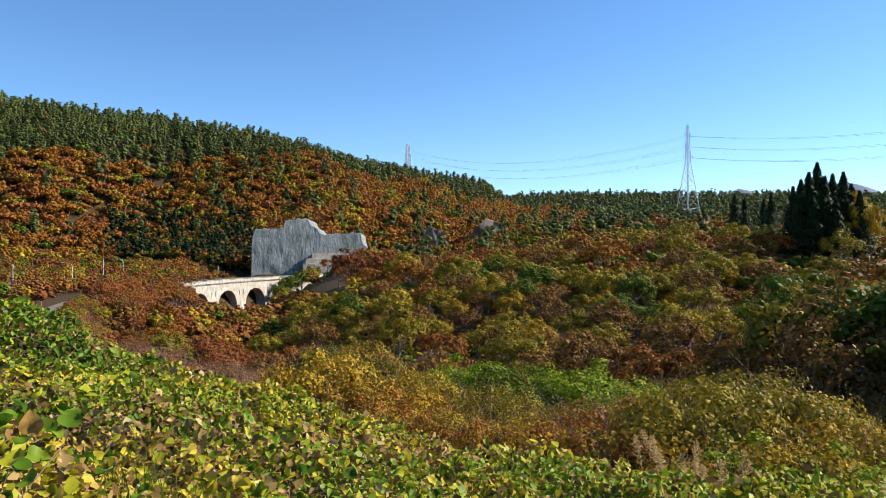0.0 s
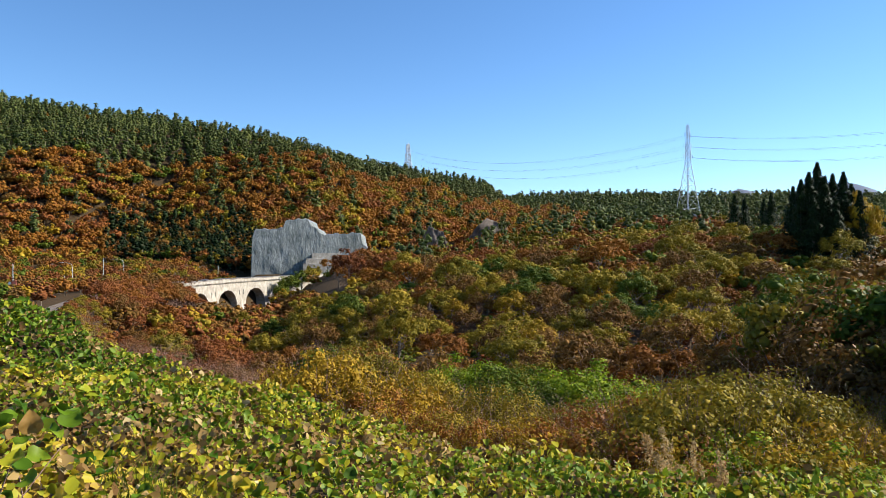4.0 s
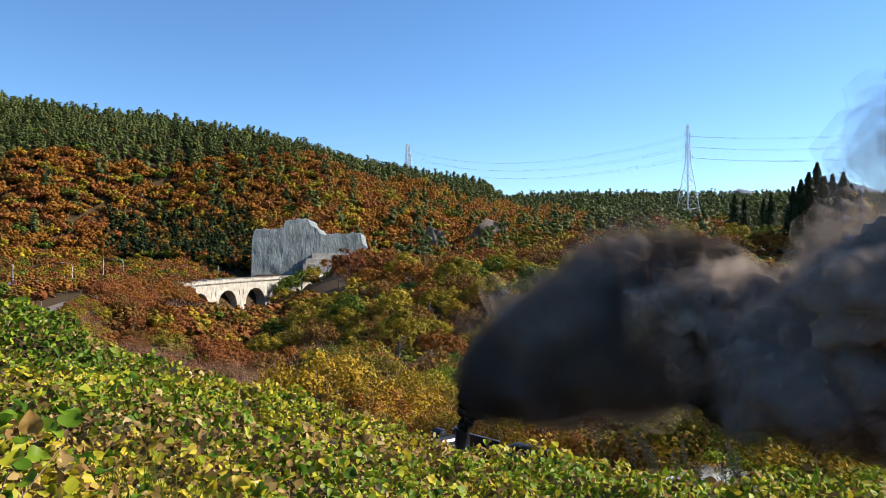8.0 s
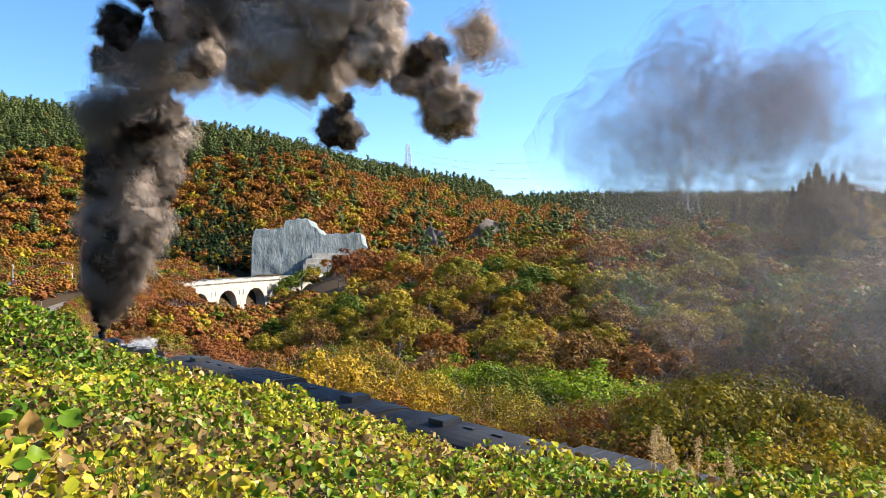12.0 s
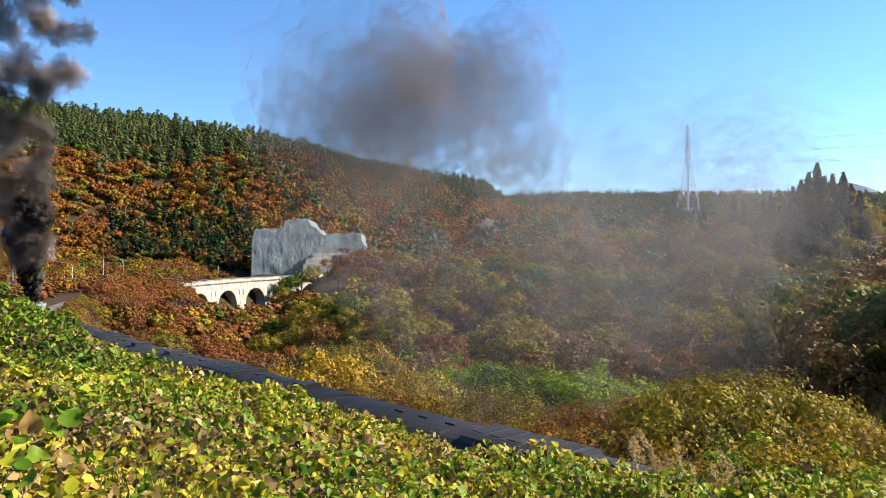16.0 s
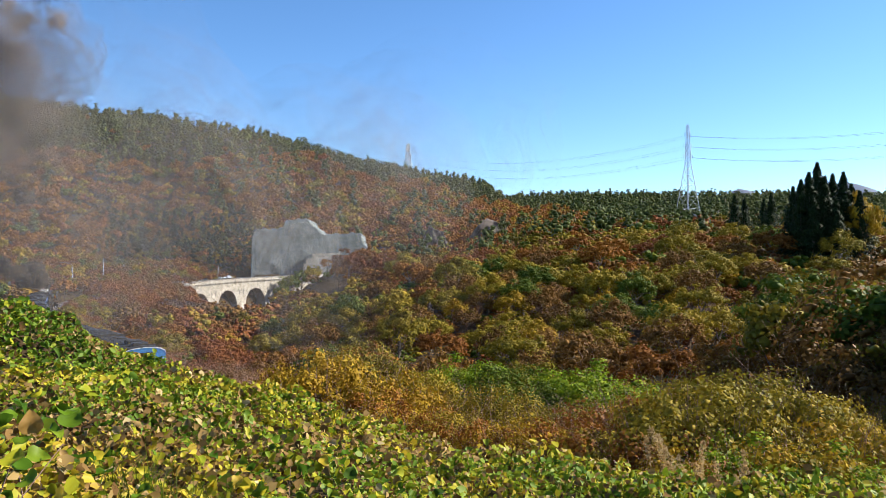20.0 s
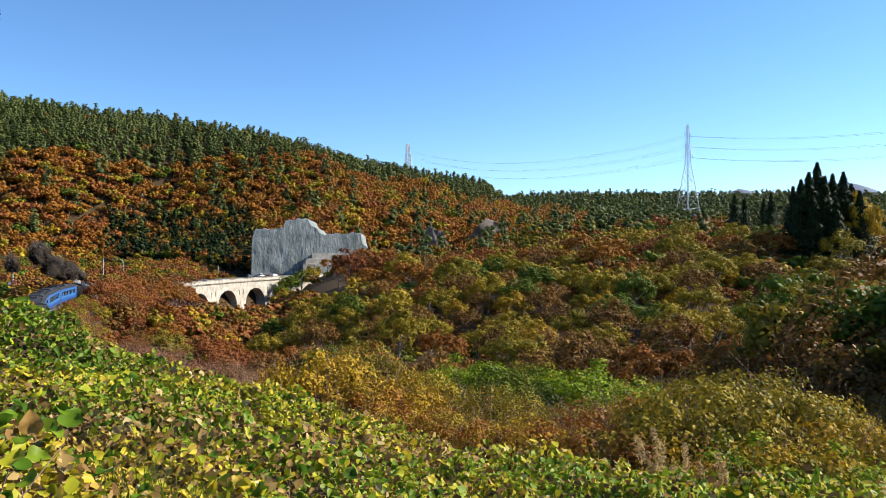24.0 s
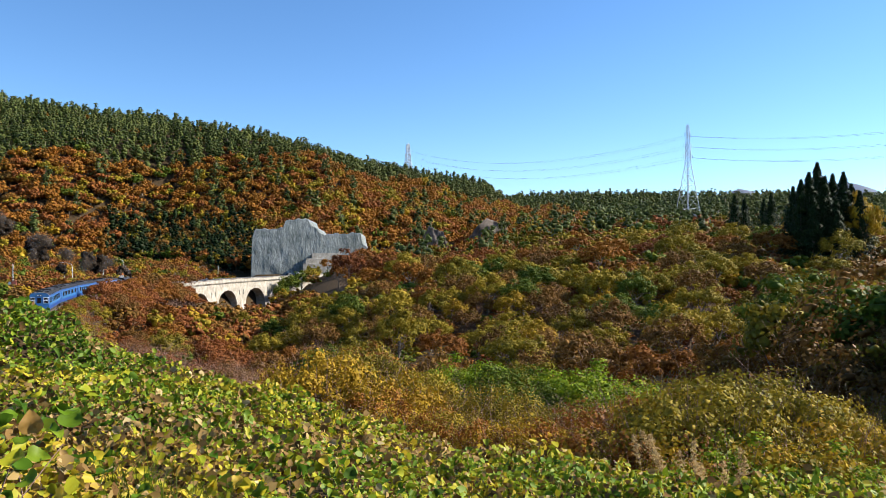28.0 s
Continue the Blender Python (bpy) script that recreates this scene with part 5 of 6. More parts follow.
def bogie(parent, y):
    b = part("bogie", box(bmesh.new(), -1.05, 1.05, y - 1.5, y + 1.5, 0.42, 0.72, 0.04), M_UNDER, parent)
    for dy in (-1.05, 1.05):
        for x in (-0.56, 0.56):
            wv = part_me("wheel", SMALL_WHEEL, b)
            wv.location = (x, y + dy, 0.43)


def coach(tail):
    """A blue railcar coach with a dark roof; tail: the driving end shows."""
    top = tagged(new("coach"), "blue railway coach with dark grey roof" + (" and tail cab" if tail else ""), "coach", "coaches of the train")
    L, hw = 10.4, 1.42
    bm = bmesh.new()
    side = [(-hw, 0.95), (-hw - 0.015, 2.0), (-hw, 3.45), (hw, 3.45), (hw + 0.015, 2.0), (hw, 0.95)]
    loft(bm, [[(x, y, z) for x, z in side] for y in (-L, L)])
    part("body", bm, M_BLUE, top)
    bm = bmesh.new()
    prof = [(x * 1.03, z) for x, z in profile(hw, 0, 3.452, 4.0, 12)]
    loft(bm, [[(x * k, y, 3.452 + (z - 3.452) * q) for x, z in prof] for y, k, q in ((-L - 0.02, 1.0, 0.92), (-L + 0.35, 1, 1), (L - 0.35, 1, 1), (L + 0.02, 1.0, 0.92))])
    part("roof", bm, M_ROOF, top, smooth=False)
    # roof gear
    for y0, y1, h in ((-8.45, -7.6, 0.2), (-9.75 if tail else 7.2, -9.05 if tail else 8.0, 0.17)):
        part("roof_box", box(bmesh.new(), -0.5, 0.5, y0, y1, 3.9, 4.0 + h, 0.03), M_UNIT, top, "sooty black ventilator box")
    bm = bmesh.new()
    loft(bm, [[(x, y, z) for x, z in ((-1.15, 3.72), (-1.02, 4.05), (-0.7, 4.15), (0.7, 4.15), (1.02, 4.05), (1.15, 3.72))] for y in (-2.4, 1.9)])
    unit_ = part("air_conditioner", bm, M_UNIT, top, "long low roof air conditioner")
    for k in range(5):
        part("grille", box(bmesh.new(), -0.62, 0.62, -2.1 + k * 0.82, -1.5 + k * 0.82, 4.145, 4.172, 0.006), M_ROOF, unit_)
    for y in (-4.6, -3.4, 3.4, 4.9, 6.3):
        part("roof_vent", box(bmesh.new(), -0.12, 0.12, y - 0.25, y + 0.25, 3.98, 4.05, 0.01), M_UNIT, top)
    for y in (-9.4, -6.9, 2.9, 8.7):
        part("roof_seam", box(bmesh.new(), -1.1, 1.1, y - 0.02, y + 0.02, 3.80, 3.985), M_UNIT, top)
    # windows and stripe
    for s in (-1, 1):
        for k in range(9):
            y = -7.6 + k * 1.9
            part("window", box(bmesh.new(), s * (hw + 0.004) - 0.02, s * (hw + 0.004) + 0.02, y - 0.6, y + 0.6, 2.05, 2.95, 0.015), M_GLASS, top)
        for y in (-9.35, 9.35):
            part("door", box(bmesh.new(), s * (hw + 0.004) - 0.015, s * (hw + 0.004) + 0.015, y - 0.45, y + 0.45, 1.05, 2.95, 0.01), M_NAVY, top, "deep blue side door")
        part("skirt_band", box(bmesh.new(), s * (hw + 0.006) - 0.012, s * (hw + 0.006) + 0.012, -10.38, 10.38, 0.98, 1.55), M_NAVY, top, "deep blue lower band")
        part("eave_band", box(bmesh.new(), s * (hw + 0.006) - 0.012, s * (hw + 0.006) + 0.012, -10.38, 10.38, 3.2, 3.4), M_NAVY, top, "deep blue band under the eave")
    # ends
    for e in (-1, 1):
        y = e * (L + 0.012)
        endp = part("end_panel", box(bmesh.new(), -hw, hw, y - 0.03, y + 0.03, 1.0, 3.44, 0.01), M_BLUE, top)
        bm = bmesh.new()
        arc = profile(hw * 0.99, 0, 3.44, 3.9, 10)
        loft(bm, [[(x, y - 0.03, z) for x, z in arc], [(x, y + 0.03, z) for x, z in arc]])
        part("end_arch", bm, M_BLUE if e < 0 and tail else M_UNDER, top)
        for x in (-0.98, 0.0, 0.98):
            wdw = part("end_window", box(bmesh.new(), x - (0.33 if x else 0.27), x + (0.33 if x else 0.27), y + e * 0.02, y + e * 0.06, 2.15, 3.05, 0.02), M_GLASS, endp)
            if x:
                part("window_frame", box(bmesh.new(), x - 0.4, x + 0.4, y + e * 0.02, y + e * 0.045, 2.08, 3.12, 0.02), M_WHITE, endp, "white window surround")
                part("sun_blind", box(bmesh.new(), x - 0.3, x + 0.3, y + e * 0.062, y + e * 0.068, 2.5, 2.68), M_WHITE, endp, "pale blind behind the glass")
        if e < 0 and tail:
            hl = part("lamp_panel", box(bmesh.new(), -0.42, 0.42, y - 0.09, y - 0.02, 3.28, 3.58, 0.03), M_UNIT, endp, "dark lamp housing")
            for x in (-0.2, 0.2):
                part("headlight", rod(bmesh.new(), (x, y - 0.08, 3.43), (x, y - 0.13, 3.43), 0.1, 0.1, 14), M_WHITE, endp, "round clear headlight")
            bm = bmesh.new()
            arc2 = [(x, z) for x, z in profile(hw * 1.0, 0, 3.5, 3.93, 10)]
            inn = [(x * 0.985, z - 0.035) for x, z in arc2]
            loft(bm, [[(x, y - 0.05, z) for x, z in arc2 + inn[::-1]], [(x, y - 0.01, z) for x, z in arc2 + inn[::-1]]])
            part("edge_band", bm, M_WHITE, top, "white band under the roof edge")
            part("antenna", rod(bmesh.new(), (0.15, -8.85, 3.95), (0.15, -8.85, 4.4), 0.03, 0.02, 6), M_UNIT, top)
            part("horn", rod(bmesh.new(), (-0.5, -9.6, 4.08), (-0.5, -9.2, 4.08), 0.09, 0.05, 8), M_UNIT, top)
        part("gangway", box(bmesh.new(), -1.25, 1.25, y, y + e * 0.22, 1.1, 3.62, 0.03), M_UNDER, top) if not (tail and e < 0) else None
    part("underframe", box(bmesh.new(), -1.2, 1.2, -10.2, 10.2, 0.72, 0.948, 0.02), M_UNDER, top)
    for y in (-4, -1.5, 1.2, 3.8):
        part("equipment_box", box(bmesh.new(), -1.15, 1.15, y - 0.9, y + 0.9, 0.35, 0.718, 0.03), M_UNDER, top)
    bogie(top, -7.1)
    bogie(top, 7.1)
    return top


def ring_y(r, y, z, n=20, squash=1.0):
    return [(r * math.cos(2 * math.pi * i / n), y, z + squash * r * math.sin(2 * math.pi * i / n)) for i in range(n)]


def locomotive():
    """A black steam locomotive; the chimney stands over the origin, +y is its way."""
    top = tagged(new("steam_locomotive"), "black steam locomotive hauling the train under heavy smoke", "locomotive")
    zb = 2.45
    bm = bmesh.new()
    loft(bm, [ring_y(0.78, -7.0, zb), ring_y(0.78, -1.0, zb)])
    part("boiler", bm, M_LOCO, top, smooth=True)
    bm = bmesh.new()
    loft(bm, [ring_y(0.8, -0.99, zb), ring_y(0.8, 1.3, zb), ring_y(0.74, 1.36, zb), ring_y(0.55, 1.44, zb), ring_y(0.2, 1.5, zb)])
    sb = part("smokebox", bm, M_LOCO, top, "smokebox with domed door", smooth=True)
    for a in (-40, 0, 40):
        part("hinge", rod(bmesh.new(), (-0.5, 1.47, zb + a / 160), (0.4, 1.5, zb + a / 160), 0.03, 0.03, 6), M_STEEL, sb)
    for y in (-6.0, -4.9, -1.7, -1.0):
        bm = bmesh.new()
        loft(bm, [ring_y(0.797, y - 0.03, zb), ring_y(0.797, y + 0.03, zb)])
        part("boiler_band", bm, M_STEEL, top)
    bm = bmesh.new()
    n = 20
    zz = lambda r, z: [(r * math.cos(2 * math.pi * i / n), r * math.sin(2 * math.pi * i / n), z) for i in range(n)]
    loft(bm, [zz(0.36, 3.15), zz(0.27, 3.3), zz(0.25, 3.85), zz(0.31, 3.9), zz(0.31, 3.98), zz(0.22, 3.98), zz(0.2, 3.4)])
    part("chimney", bm, M_LOCO, top, smooth=True)
    # long casing over steam and sand domes
    bm = bmesh.new()
    rings = []
    for y, w, h in ((-4.75, 0.15, 0.1), (-4.68, 0.4, 0.55), (-4.5, 0.52, 0.82), (-4.2, 0.57, 0.94), (-3.4, 0.58, 0.98), (-2.6, 0.57, 0.94), (-2.3, 0.52, 0.82), (-2.12, 0.38, 0.5), (-2.05, 0.15, 0.1)):
        rings.append([(w * math.cos(math.pi * i / 14), y, 3.0 + h * math.sin(math.pi * i / 14) ** 0.7) for i in range(15)])
    loft(bm, rings)
    part("dome_casing", bm, M_LOCO, top, "long rounded dome casing with a shiny end", smooth=True)
    for y in (-5.4, -5.9):
        part("safety_valve", rod(bmesh.new(), (0.15, y, 3.2), (0.15, y, 3.62), 0.08, 0.06, 10), M_STEEL, top)
    part("whistle", rod(bmesh.new(), (-0.25, -6.6, 3.2), (-0.25, -6.6, 3.6), 0.05, 0.05, 8), M_RAIL, top, "brass whistle")
    part("turbo_generator", rod(bmesh.new(), (0.3, -6.7, 3.4), (0.7, -6.7, 3.4), 0.18, 0.14, 12), M_STEEL, top)
    part("headlight_body", rod(bmesh.new(), (0, 1.0, 3.5), (0, 1.4, 3.5), 0.2, 0.24, 16), M_LOCO, top)
    part("headlight", rod(bmesh.new(), (0, 1.4, 3.5), (0, 1.42, 3.5), 0.21, 0.21, 16), M_WHITE, top, "round headlight lens")
    part("feed_heater", rod(bmesh.new(), (-0.6, 0.75, 3.28), (0.6, 0.75, 3.28), 0.24, 0.24, 16), M_LOCO, top)
    for s in (-1, 1):
        bm = bmesh.new()
        for y0, y1, z0, z1 in ((-0.6, 1.9, 1.9, 3.35),):
            box(bm, s * 1.3 - 0.012, s * 1.3 + 0.012, y0, y1, z0, z1)
        dv = part("smoke_deflector", bm, M_LOCO, top)
        part("deflector_edge", rod(bmesh.new(), (s * 1.3, -0.6, 3.36), (s * 1.3, 1.9, 3.36), 0.025, 0.025, 6), M_STEEL, dv)
        part("running_board", box(bmesh.new(), s * 0.8 if s > 0 else -1.35, 1.35 if s > 0 else -0.8, -7.0, 1.9, 1.72, 1.78, 0.01), M_LOCO, top)
        part("handrail", rod(bmesh.new(), (s * 0.86, -6.9, 2.85), (s * 0.86, 1.2, 2.85), 0.02, 0.02, 6), M_STEEL, top)
        part("cylinder", rod(bmesh.new(), (s * 1.15, 0.1, 0.85), (s * 1.15, 1.3, 0.85), 0.38, 0.38, 18), M_LOCO, top)
        part("main_rod", box(bmesh.new(), s * 1.2 - 0.03, s * 1.2 + 0.03, -4.6, 0.0, 0.62, 0.75, 0.01), M_STEEL, top)
    # cab
    bm = box(bmesh.new(), -1.35, 1.35, -9.6, -7.0, 1.2, 3.1, 0.03)
    part("cab", bm, M_LOCO, top)
    for s in (-1, 1):
        for y in (-8.9, -7.8):
            part("cab_window", box(bmesh.new(), s * 1.352 - 0.01, s * 1.352 + 0.01, y - 0.38, y + 0.38, 2.25, 2.95, 0.01), M_GLASS, top)
    bm = bmesh.new()
    prof = profile(1.46, 0, 3.1, 3.78, 12)
    loft(bm, [[(x, y, z) for x, z in prof] for y in (-10.1, -6.8)])
    rf = part("cab_roof", bm, M_LOCO, top, smooth=False)
    bm = box(bmesh.new(), -0.6, 0.6, -9.3, -7.3, 3.68, 3.86, 0.03)
    part("roof_ventilator", bm, M_UNIT, rf, "raised sliding roof ventilator")
    for k in range(8):
        y = -9.15 + k * 0.25
        part("roof_slat", box(bmesh.new(), -0.66, 0.66, y - 0.05, y + 0.05, 3.86, 3.9, 0.008), M_STEEL if k % 2 else M_UNIT, rf)
    for s in (-1, 1):
        part("cab_pipe", rod(bmesh.new(), (s * 0.9, -10.0, 3.62), (s * 0.9, -6.9, 3.62), 0.035, 0.035, 6), M_STEEL, rf)
    part("frame", box(bmesh.new(), -0.6, 0.6, -9.6, 2.1, 0.75, 1.65, 0.02), M_UNDER, top)
    part("buffer_beam", box(bmesh.new(), -1.3, 1.3, 2.05, 2.2, 0.85, 1.3, 0.02), M_LOCO, top)
    part("coupler", box(bmesh.new(), -0.12, 0.12, 2.2, 2.5, 0.78, 1.0, 0.03), M_UNDER, top)
    turning = []
    for y in (-1.7, -3.35, -5.0):
        for x in (-0.56, 0.56):
            wv = part_me("driving_wheel", DRIVER, top)
            wv.location = (x, y, 0.76)
            turning.append((wv, x, y))
    for y in (0.75, -7.6):
        for x in (-0.56, 0.56):
            wv = part_me("carrying_wheel", SMALL_WHEEL, top)
            wv.location = (x, y, 0.43)
    return top, turning


def tender():
    """The coal tender; origin at its middle."""
    top = tagged(new("tender"), "black tender heaped with coal behind the locomotive", "tender")
    part("tank", box(bmesh.new(), -1.35, 1.35, -2.95, 2.9, 1.15, 2.75, 0.05), M_LOCO, top)
    for s in (-1, 1):
        part("coal_board", box(bmesh.new(), s * 1.2 - 0.03, s * 1.2 + 0.03, -1.2, 2.85, 2.752, 3.15, 0.01), M_LOCO, top)
    rng = np.random.default_rng(3)
    V, F, o = [], [], 0
    for _ in range(420):
        x, y = rng.uniform(-1.1, 1.1), rng.uniform(-1.1, 2.75)
        z = 2.8 + 0.62 * (1 - (x / 1.25) ** 2) * (1 - ((y - 0.8) / 2.6) ** 2) * rng.uniform(0.85, 1.0)
        v = unit(rng.normal(size=(8, 3)) * 0.3 + np.array([(a, b, c) for a in (-1, 1) for b in (-1, 1) for c in (-1, 1)])) * rng.uniform(0.08, 0.17)
        V.append(v + np.array((x, y, z)))
        F.append(np.array(((0, 1, 3, 2), (4, 6, 7, 5), (0, 4, 5, 1), (2, 3, 7, 6), (0, 2, 6, 4), (1, 5, 7, 3))) + o)
        o += 8
    tagged(part_me("coal", mesh_np("coal", np.concatenate(V), np.concatenate(F), [M_COAL]), top, "heap of lump coal"), kind="stuff")
    part("water_hatch", rod(bmesh.new(), (0, -2.2, 2.74), (0, -2.2, 2.95), 0.3, 0.3, 16), M_LOCO, top)
    part("rear_lamp", rod(bmesh.new(), (0, -2.7, 3.05), (0, -2.95, 3.05), 0.15, 0.17, 12), M_LOCO, top)
    part("ladder", box(bmesh.new(), 0.5, 0.9, -3.0, -2.955, 1.2, 2.7, 0.01), M_UNDER, top)
    part("frame", box(bmesh.new(), -1.1, 1.1, -3.0, 3.0, 0.75, 1.148, 0.02), M_UNDER, top)
    bogie(top, -1.7)
    bogie(top, 1.7)
    return top


COACHES = [coach(True), coach(False), coach(False), coach(False)]
TENDER = tender()
LOCO, DRIVERS = locomotive()


# ------------------------------------------------------------------ smoke
def puff_kind(name, seed, shells, mats, sub=3, lump=0.8, vary=0.02):
    """A billow of smoke of radius about 1: nested lumpy skins, the outer ones ever thinner."""
    V, F, I, o = [], [], [], 0
    for i, (rad_, mi) in enumerate(shells):
        bm = bmesh.new()
        bmesh.ops.create_icosphere(bm, subdivisions=sub + (1 if i < 3 else 0), radius=1)
        co = np.array([v.co[:] for v in bm.verts])
        fa = np.array([[v.index for v in f.verts] for f in bm.faces])
        bm.free()
        k = []
        for c in co:
            q = Vector(c) * (1.1 + 0.03 * i) + Vector((seed * 3.1, seed * 1.7 + vary * i, seed * 0.9))
            k.append(1 + lump * (0.5 - noise.voronoi(q)[0][0]) + 0.7 * lump * (0.35 - noise.voronoi(q * 2.3)[0][0]) + 0.12 * noise.noise(q * 6))
        V.append(co * np.maximum(np.array(k), 0.3)[:, None] * rad_)
        F.append(fa + o)
        I.append(np.full(len(fa), mi))
        o += len(co)
    return mesh_np(name, np.concatenate(V), np.concatenate(F), mats, np.concatenate(I), smooth=True)


FULL = ((0.8, 0), (0.88, 1), (0.95, 2), (1.03, 3), (1.13, 4))
SOFT = ((0.45, 1), (0.68, 2), (0.9, 3), (1.1, 4))
DENSE = [puff_kind("smoke_puff", 1 + i, FULL, SMOKE) for i in range(4)]
BLACK = [puff_kind("smoke_puff", 41 + i, FULL, SOOT) for i in range(3)]
DUSK = [puff_kind("smoke_puff", 51 + i, FULL, GREY) for i in range(4)]
LOOSE = [puff_kind("smoke_puff", 11 + i, SOFT, SMOKE, 4) for i in range(3)]
GLOOM = [puff_kind("smoke_puff", 61 + i, SOFT, GREY, 4) for i in range(3)]
HAZE = [puff_kind("smoke_cloud", 71 + i, [(0.4 + 0.19 * k, 0) for k in range(5)], [M_SMOKE_FAINT], 3, 0.6, 0.5) for i in range(3)]
THIN = [puff_kind("smoke_veil", 21 + i, [(0.45 + 0.22 * k, 0) for k in range(4)], [M_SMOKE_THIN], 3, 0.5, 0.5) for i in range(3)]
STEAM = [puff_kind("steam_puff", 31, [(0.4 + 0.16 * k, 0) for k in range(5)], [M_STEAM], 3, 1.0)]

# metres along the line that the chimney has reached, second by second
RUN = ((0.0, -74.0), (7.0, -8.0), (8.0, 1.65), (9.0, 11.6), (10.0, 21.6), (11.0, 32.0), (12.0, 42.8), (15.0, 77.5), (17.0, 101.0), (19.0, 122.5), (24.0, 176.5), (26.0, 198.5), (28.0, 220.0))


def chimney_p(t):
    return float(np.interp(t, [a for a, _ in RUN], [b for _, b in RUN]))


def plume(age, born):
    """A puff's course: metres it falls behind the chimney's place at birth's pace, its height and the plume's width."""
    far = float(sstep(14.4, 15.8, born))
    lift = float(np.interp(born, (5.0, 5.5, 6.0, 6.9, 7.6, 8.3, 9.0, 10.0), (0.24, 0.34, 0.56, 0.78, 1.1, 1.42, 1.52, 1.65))) * (1 - far) + 0.12 * far
    jet = float(np.interp(born, (7.2, 8.6), (2.1, 3.0))) * (1 - 0.45 * far)
    height = 4.3 + 0.3 * min(age, 2.0) + jet * (1 - math.exp(-age / 0.35)) + lift * age ** 1.8 + 0.6 * max(age - 5.0, 0) ** 2 * (1 - far)
    wide = 0.24 + float(np.interp(born, (6.0, 7.5, 9.5, 12.0, 14.0), (1.05, 1.35, 1.75, 1.8, 2.2))) * (1 - 0.35 * far) * age ** 0.75
    return height, wide


def puff_place(t, hold, release, angle, reach, r):
    """Where a puff is at t: it keeps its place in the plume until its release, then ages and drifts."""
    age = hold + max(0.0, t - release)
    born = t - age
    height, wide = plume(age, born)
    out = reach * max(wide - 0.7 * r, 0.12 * wide)
    ahead = 5.2 * age * math.exp(-max(age - 4.0, 0) / 9)
    q = track_at(chimney_p(born) + ahead, -0.7 * min(age, 3.5) + out * math.cos(angle), height - RAIL + out * math.sin(angle))
    if age > 6:
        q.x -= 2.2 * (age - 6)
    return q


PUFFS, DRIFTS = [], []


def puff(kind, r, hold, release, angle, reach, spin, name="smoke_puff", label="billow of black coal smoke from the chimney"):
    ob = tagged(new(name, kind), label, "smoke", "smoke of the locomotive")
    ob.scale = (r, r, r * 0.92)
    PUFFS.append((ob, hold, release, angle, reach, r, spin))


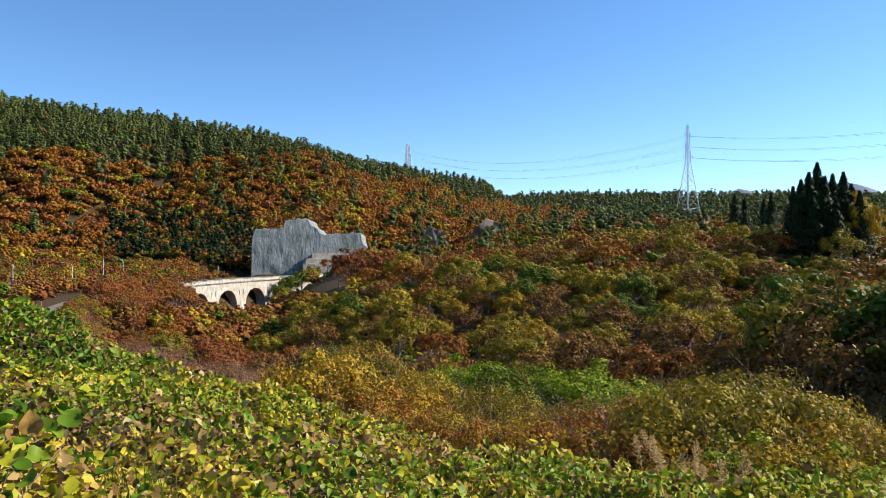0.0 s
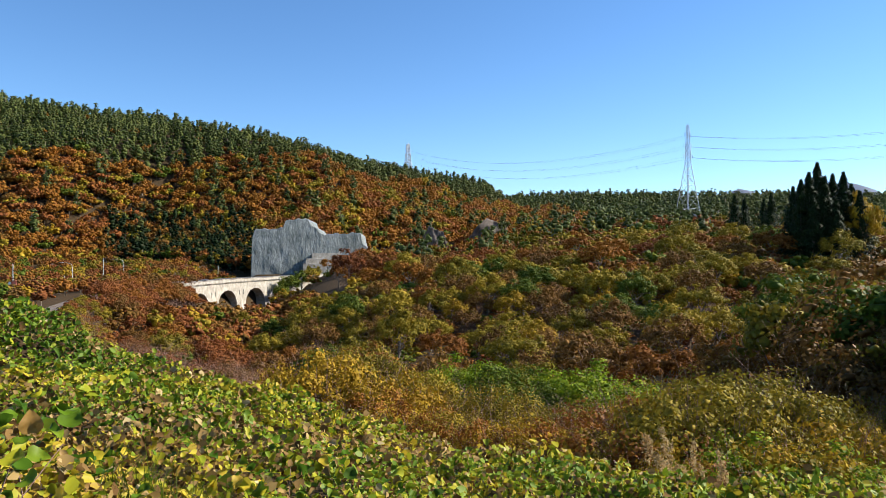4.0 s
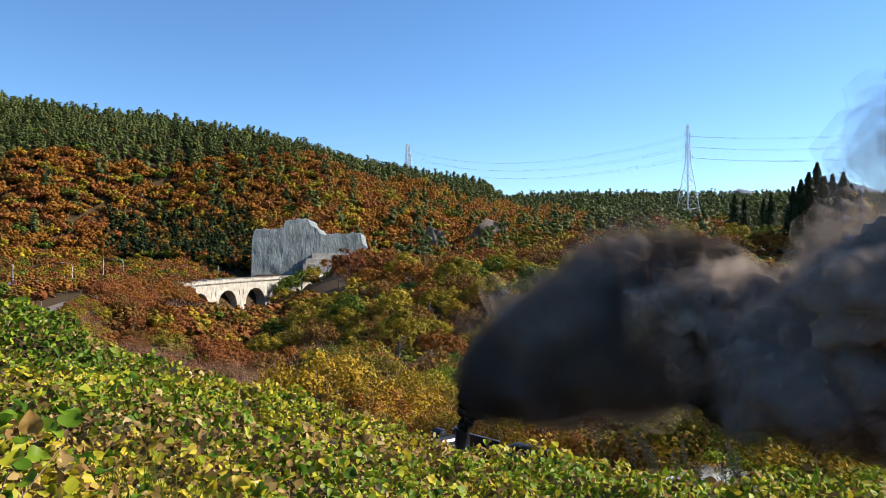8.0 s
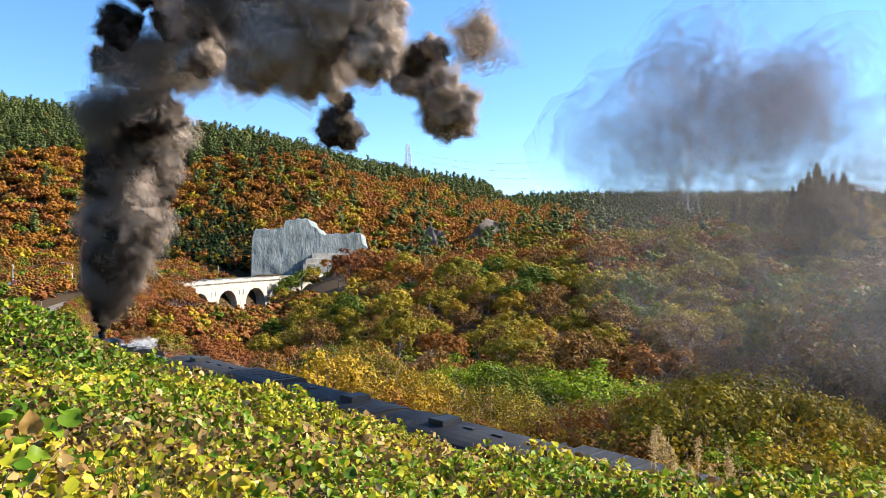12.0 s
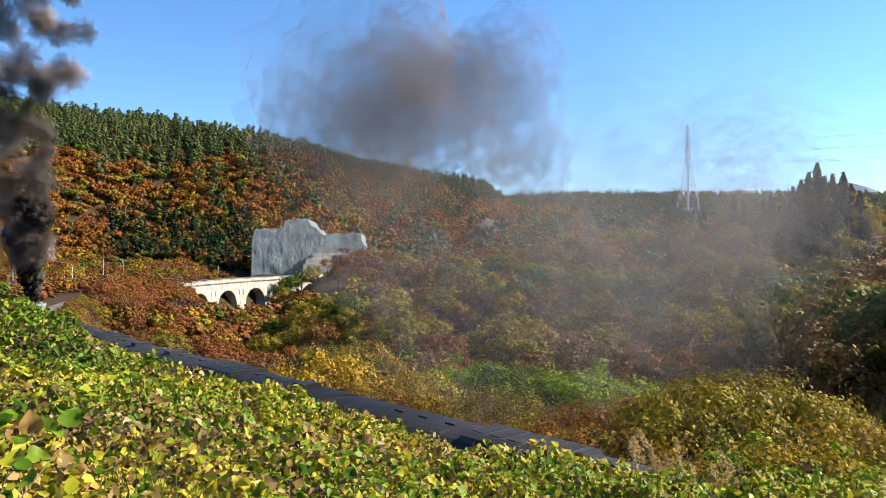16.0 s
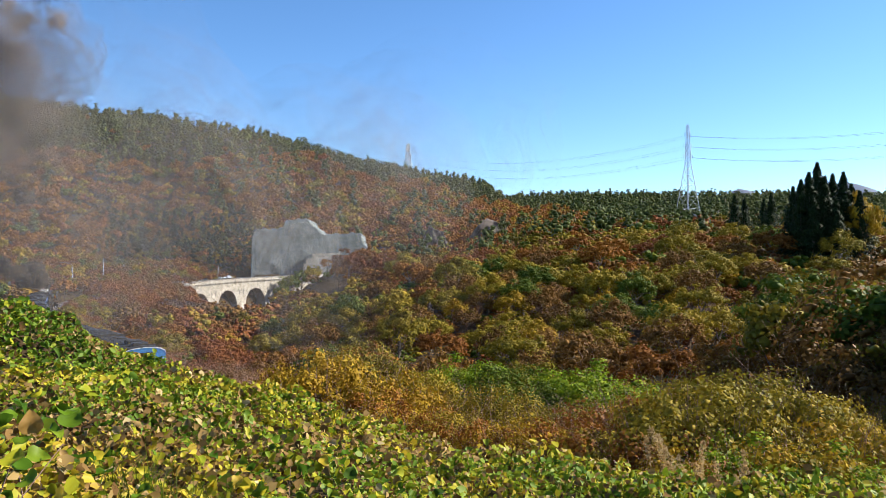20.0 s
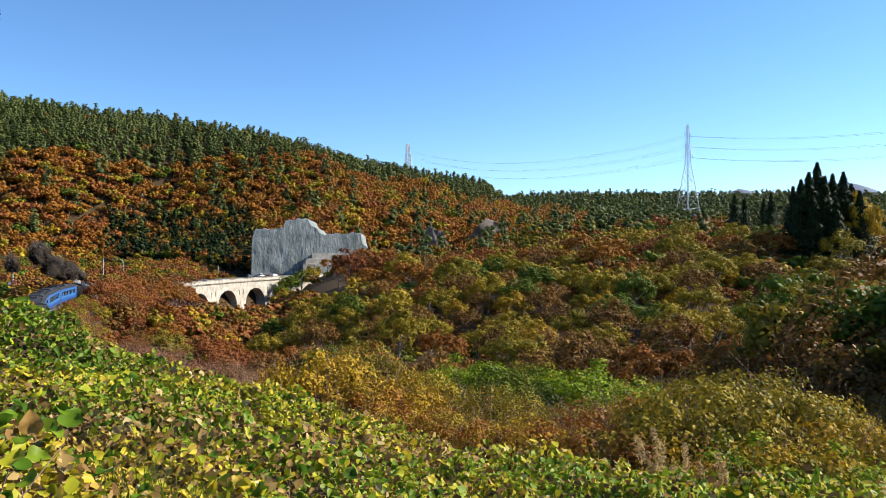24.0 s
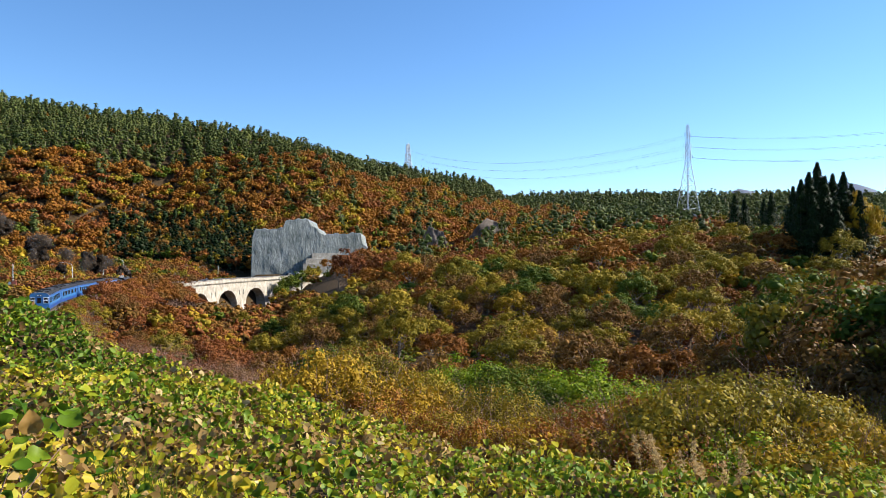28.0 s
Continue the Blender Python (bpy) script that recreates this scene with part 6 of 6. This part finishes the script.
def smoke():
    rng = np.random.default_rng(77)
    for k in range(28):                                 # the jet over the chimney
        a = 0.005 + 0.5 * (k / 27) ** 1.5
        w = plume(a, 9.0)[1]
        puff(BLACK[k % 3], w * rng.uniform(0.36, 0.68), a, 99.0, rng.uniform(0, 6.28), 0.85 * (k > 4), rng.uniform(-25, 25))
    for k in range(12):                                 # billows that stay behind the jet
        puff(DUSK[k % 4], rng.uniform(0.6, 0.9), 0.5 + 0.08 * k, 99.0, rng.uniform(0, 6.28), 0.6, rng.uniform(-20, 20))
    # billows that come loose one after another: from, to, count, place in the plume, size, how far out, kinds
    for t0, t1, n, h0, h1, r0, r1, far_out, early, late in ((6.0, 13.4, 46, 0.3, 0.7, 0.55, 0.9, 0.5, (BLACK, DUSK), (BLACK,)), (5.4, 13.2, 76, 0.6, 1.25, 0.9, 1.35, 0.85, (DENSE, DENSE, DUSK), (BLACK, DUSK, DUSK, GLOOM)),
                                                      (5.4, 16.4, 84, 1.1, 2.0, 1.4, 2.2, 0.95, (DENSE, DENSE, LOOSE), (GLOOM, LOOSE)), (4.6, 6.4, 16, 1.2, 2.0, 1.3, 2.1, 0.9, (LOOSE, HAZE, DENSE), (LOOSE,)),
                                                      (15.0, 27.9, 38, 1.4, 2.4, 1.2, 1.9, 0.4, (GLOOM,), (GLOOM, BLACK))):
        for k in range(n):
            t = t0 + (t1 - t0) * (k + rng.uniform(0, 0.9)) / n
            kinds = early if t < rng.uniform(7.2, 8.6) else late
            kk = kinds[int(rng.integers(len(kinds)))]
            dark = kk is DUSK or kk is BLACK
            size = 0.8 if t < 7.5 else 1.4 if dark and 11.3 < t < 15 else 1.0
            kk = GLOOM if dark and 11.3 < t < 15 else kk
            puff(kk[k % len(kk)], rng.uniform(r0, r1) * size, rng.uniform(h0, h1), t, rng.uniform(0, 6.28), math.sqrt(rng.uniform(0.02, far_out)), rng.uniform(-14, 14))
    # clouds and veils that the train left behind drift across the valley: x at 11 s, y, z, radius
    for k in range(11):
        ob = tagged(new("smoke_cloud", HAZE[k % 3]), "brown cloud of drifting coal smoke", "smoke", "drifting smoke clouds")
        r = rng.uniform(2.6, 4.4)
        ob.scale = (r, r, r)
        y = rng.uniform(30, 42)
        DRIFTS.append((ob, y * 0.46 + rng.normal() * 5.5, y, 10.5 + y * 0.2 + rng.normal() * 2.2, (-3.9, 0.25, 0.3), rng.uniform(-6, 6)))
    for k in range(16):
        ob = tagged(new("smoke_veil", THIN[k % 3]), "thin brown veil of drifting smoke", "smoke", "drifting smoke clouds")
        r = rng.uniform(5.0, 7.5)
        ob.scale = (r, r, r)
        y = rng.uniform(30, 46)
        DRIFTS.append((ob, y * 0.5 + rng.uniform(-6, 22), y, rng.uniform(5, 14), (-3.6, 0.2, 0.35), rng.uniform(-4, 4)))
    for k in range(5):                                  # steam at the safety valves and cab
        ob = tagged(new("steam_puff", STEAM[0]), "wisp of white steam over the cab roof", "steam", "smoke of the locomotive")
        r = rng.uniform(0.3, 0.5)
        ob.scale = (r, r, r)
        STEAMS.append((ob, 8.6 + 0.35 * k, rng.normal() * 0.25, 4.3 + 0.05 * k))


STEAMS = []
smoke()


# ------------------------------------------------------------------ what moves
def rail_pose(p):
    x, y, h = track(p)
    return pose(x, y, RAIL, 0, 0, math.degrees(h))


def motions():
    ticks = [i * 0.5 for i in range(57)]
    for k, ob in enumerate(COACHES):
        walk(ob, [(t, rail_pose(chimney_p(t) - 90.45 + 21.3 * k)) for t in ticks])
    walk(TENDER, [(t, rail_pose(chimney_p(t) - 12.8)) for t in ticks])
    walk(LOCO, [(t, rail_pose(chimney_p(t))) for t in ticks])
    for wv, x, y in DRIVERS:
        walk(wv, [(t, pose(x, y, 0.76, -math.degrees((chimney_p(t) + 74) / 0.76))) for t in [i * 0.1 for i in range(281)]])
    for ob, hold, release, angle, reach, r, spin in PUFFS:
        ts = sorted(set([0.5 * i for i in range(57)] + ([round(release, 2)] if 0 < release < 28 else [])))
        walk(ob, [(t, Matrix.Translation(puff_place(t, hold, release, angle, reach, r)) @ pose(0, 0, 0, 0.4 * spin * t, 0, spin * t)) for t in ts])
    for ob, x, y, z, v, spin in DRIFTS:
        walk(ob, [(t, pose(x + v[0] * (t - 11) - 0.6 * max(t - 16.0, 0) ** 2, y + v[1] * (t - 11), z + v[2] * (t - 11), 0, 0, spin * t)) for t in (0.0, 8.0, 16.0, 18.0, 20.0, 22.0, 24.0, 26.0, 28.0)])
    for ob, back, side, z in STEAMS:
        walk(ob, [(t, Matrix.Translation(track_at(chimney_p(t) - back, side, z - RAIL))) for t in ticks])
    for i, (ob, t1, p1, v) in enumerate(CARS):
        rows = []
        for t in [float(i) for i in range(29)]:
            x, y, h = track(max(p1 + v * (t - t1), 236.0 + 5.5 * i + 0.02 * t))
            rows.append((t, pose(x - 9.0 * math.cos(h), y - 9.0 * math.sin(h), RAIL - 0.1, 0, 0, math.degrees(h))))
        walk(ob, rows)
    for stalk, a, ph in SWING:
        walk(stalk, [(t, pose(a[0], a[1], a[2], 2.5 * math.sin(1.3 * t + ph), -4 + 4.5 * math.sin(0.9 * t + ph * 1.7), 0)) for t in [i * 0.7 for i in range(41)]])


motions()
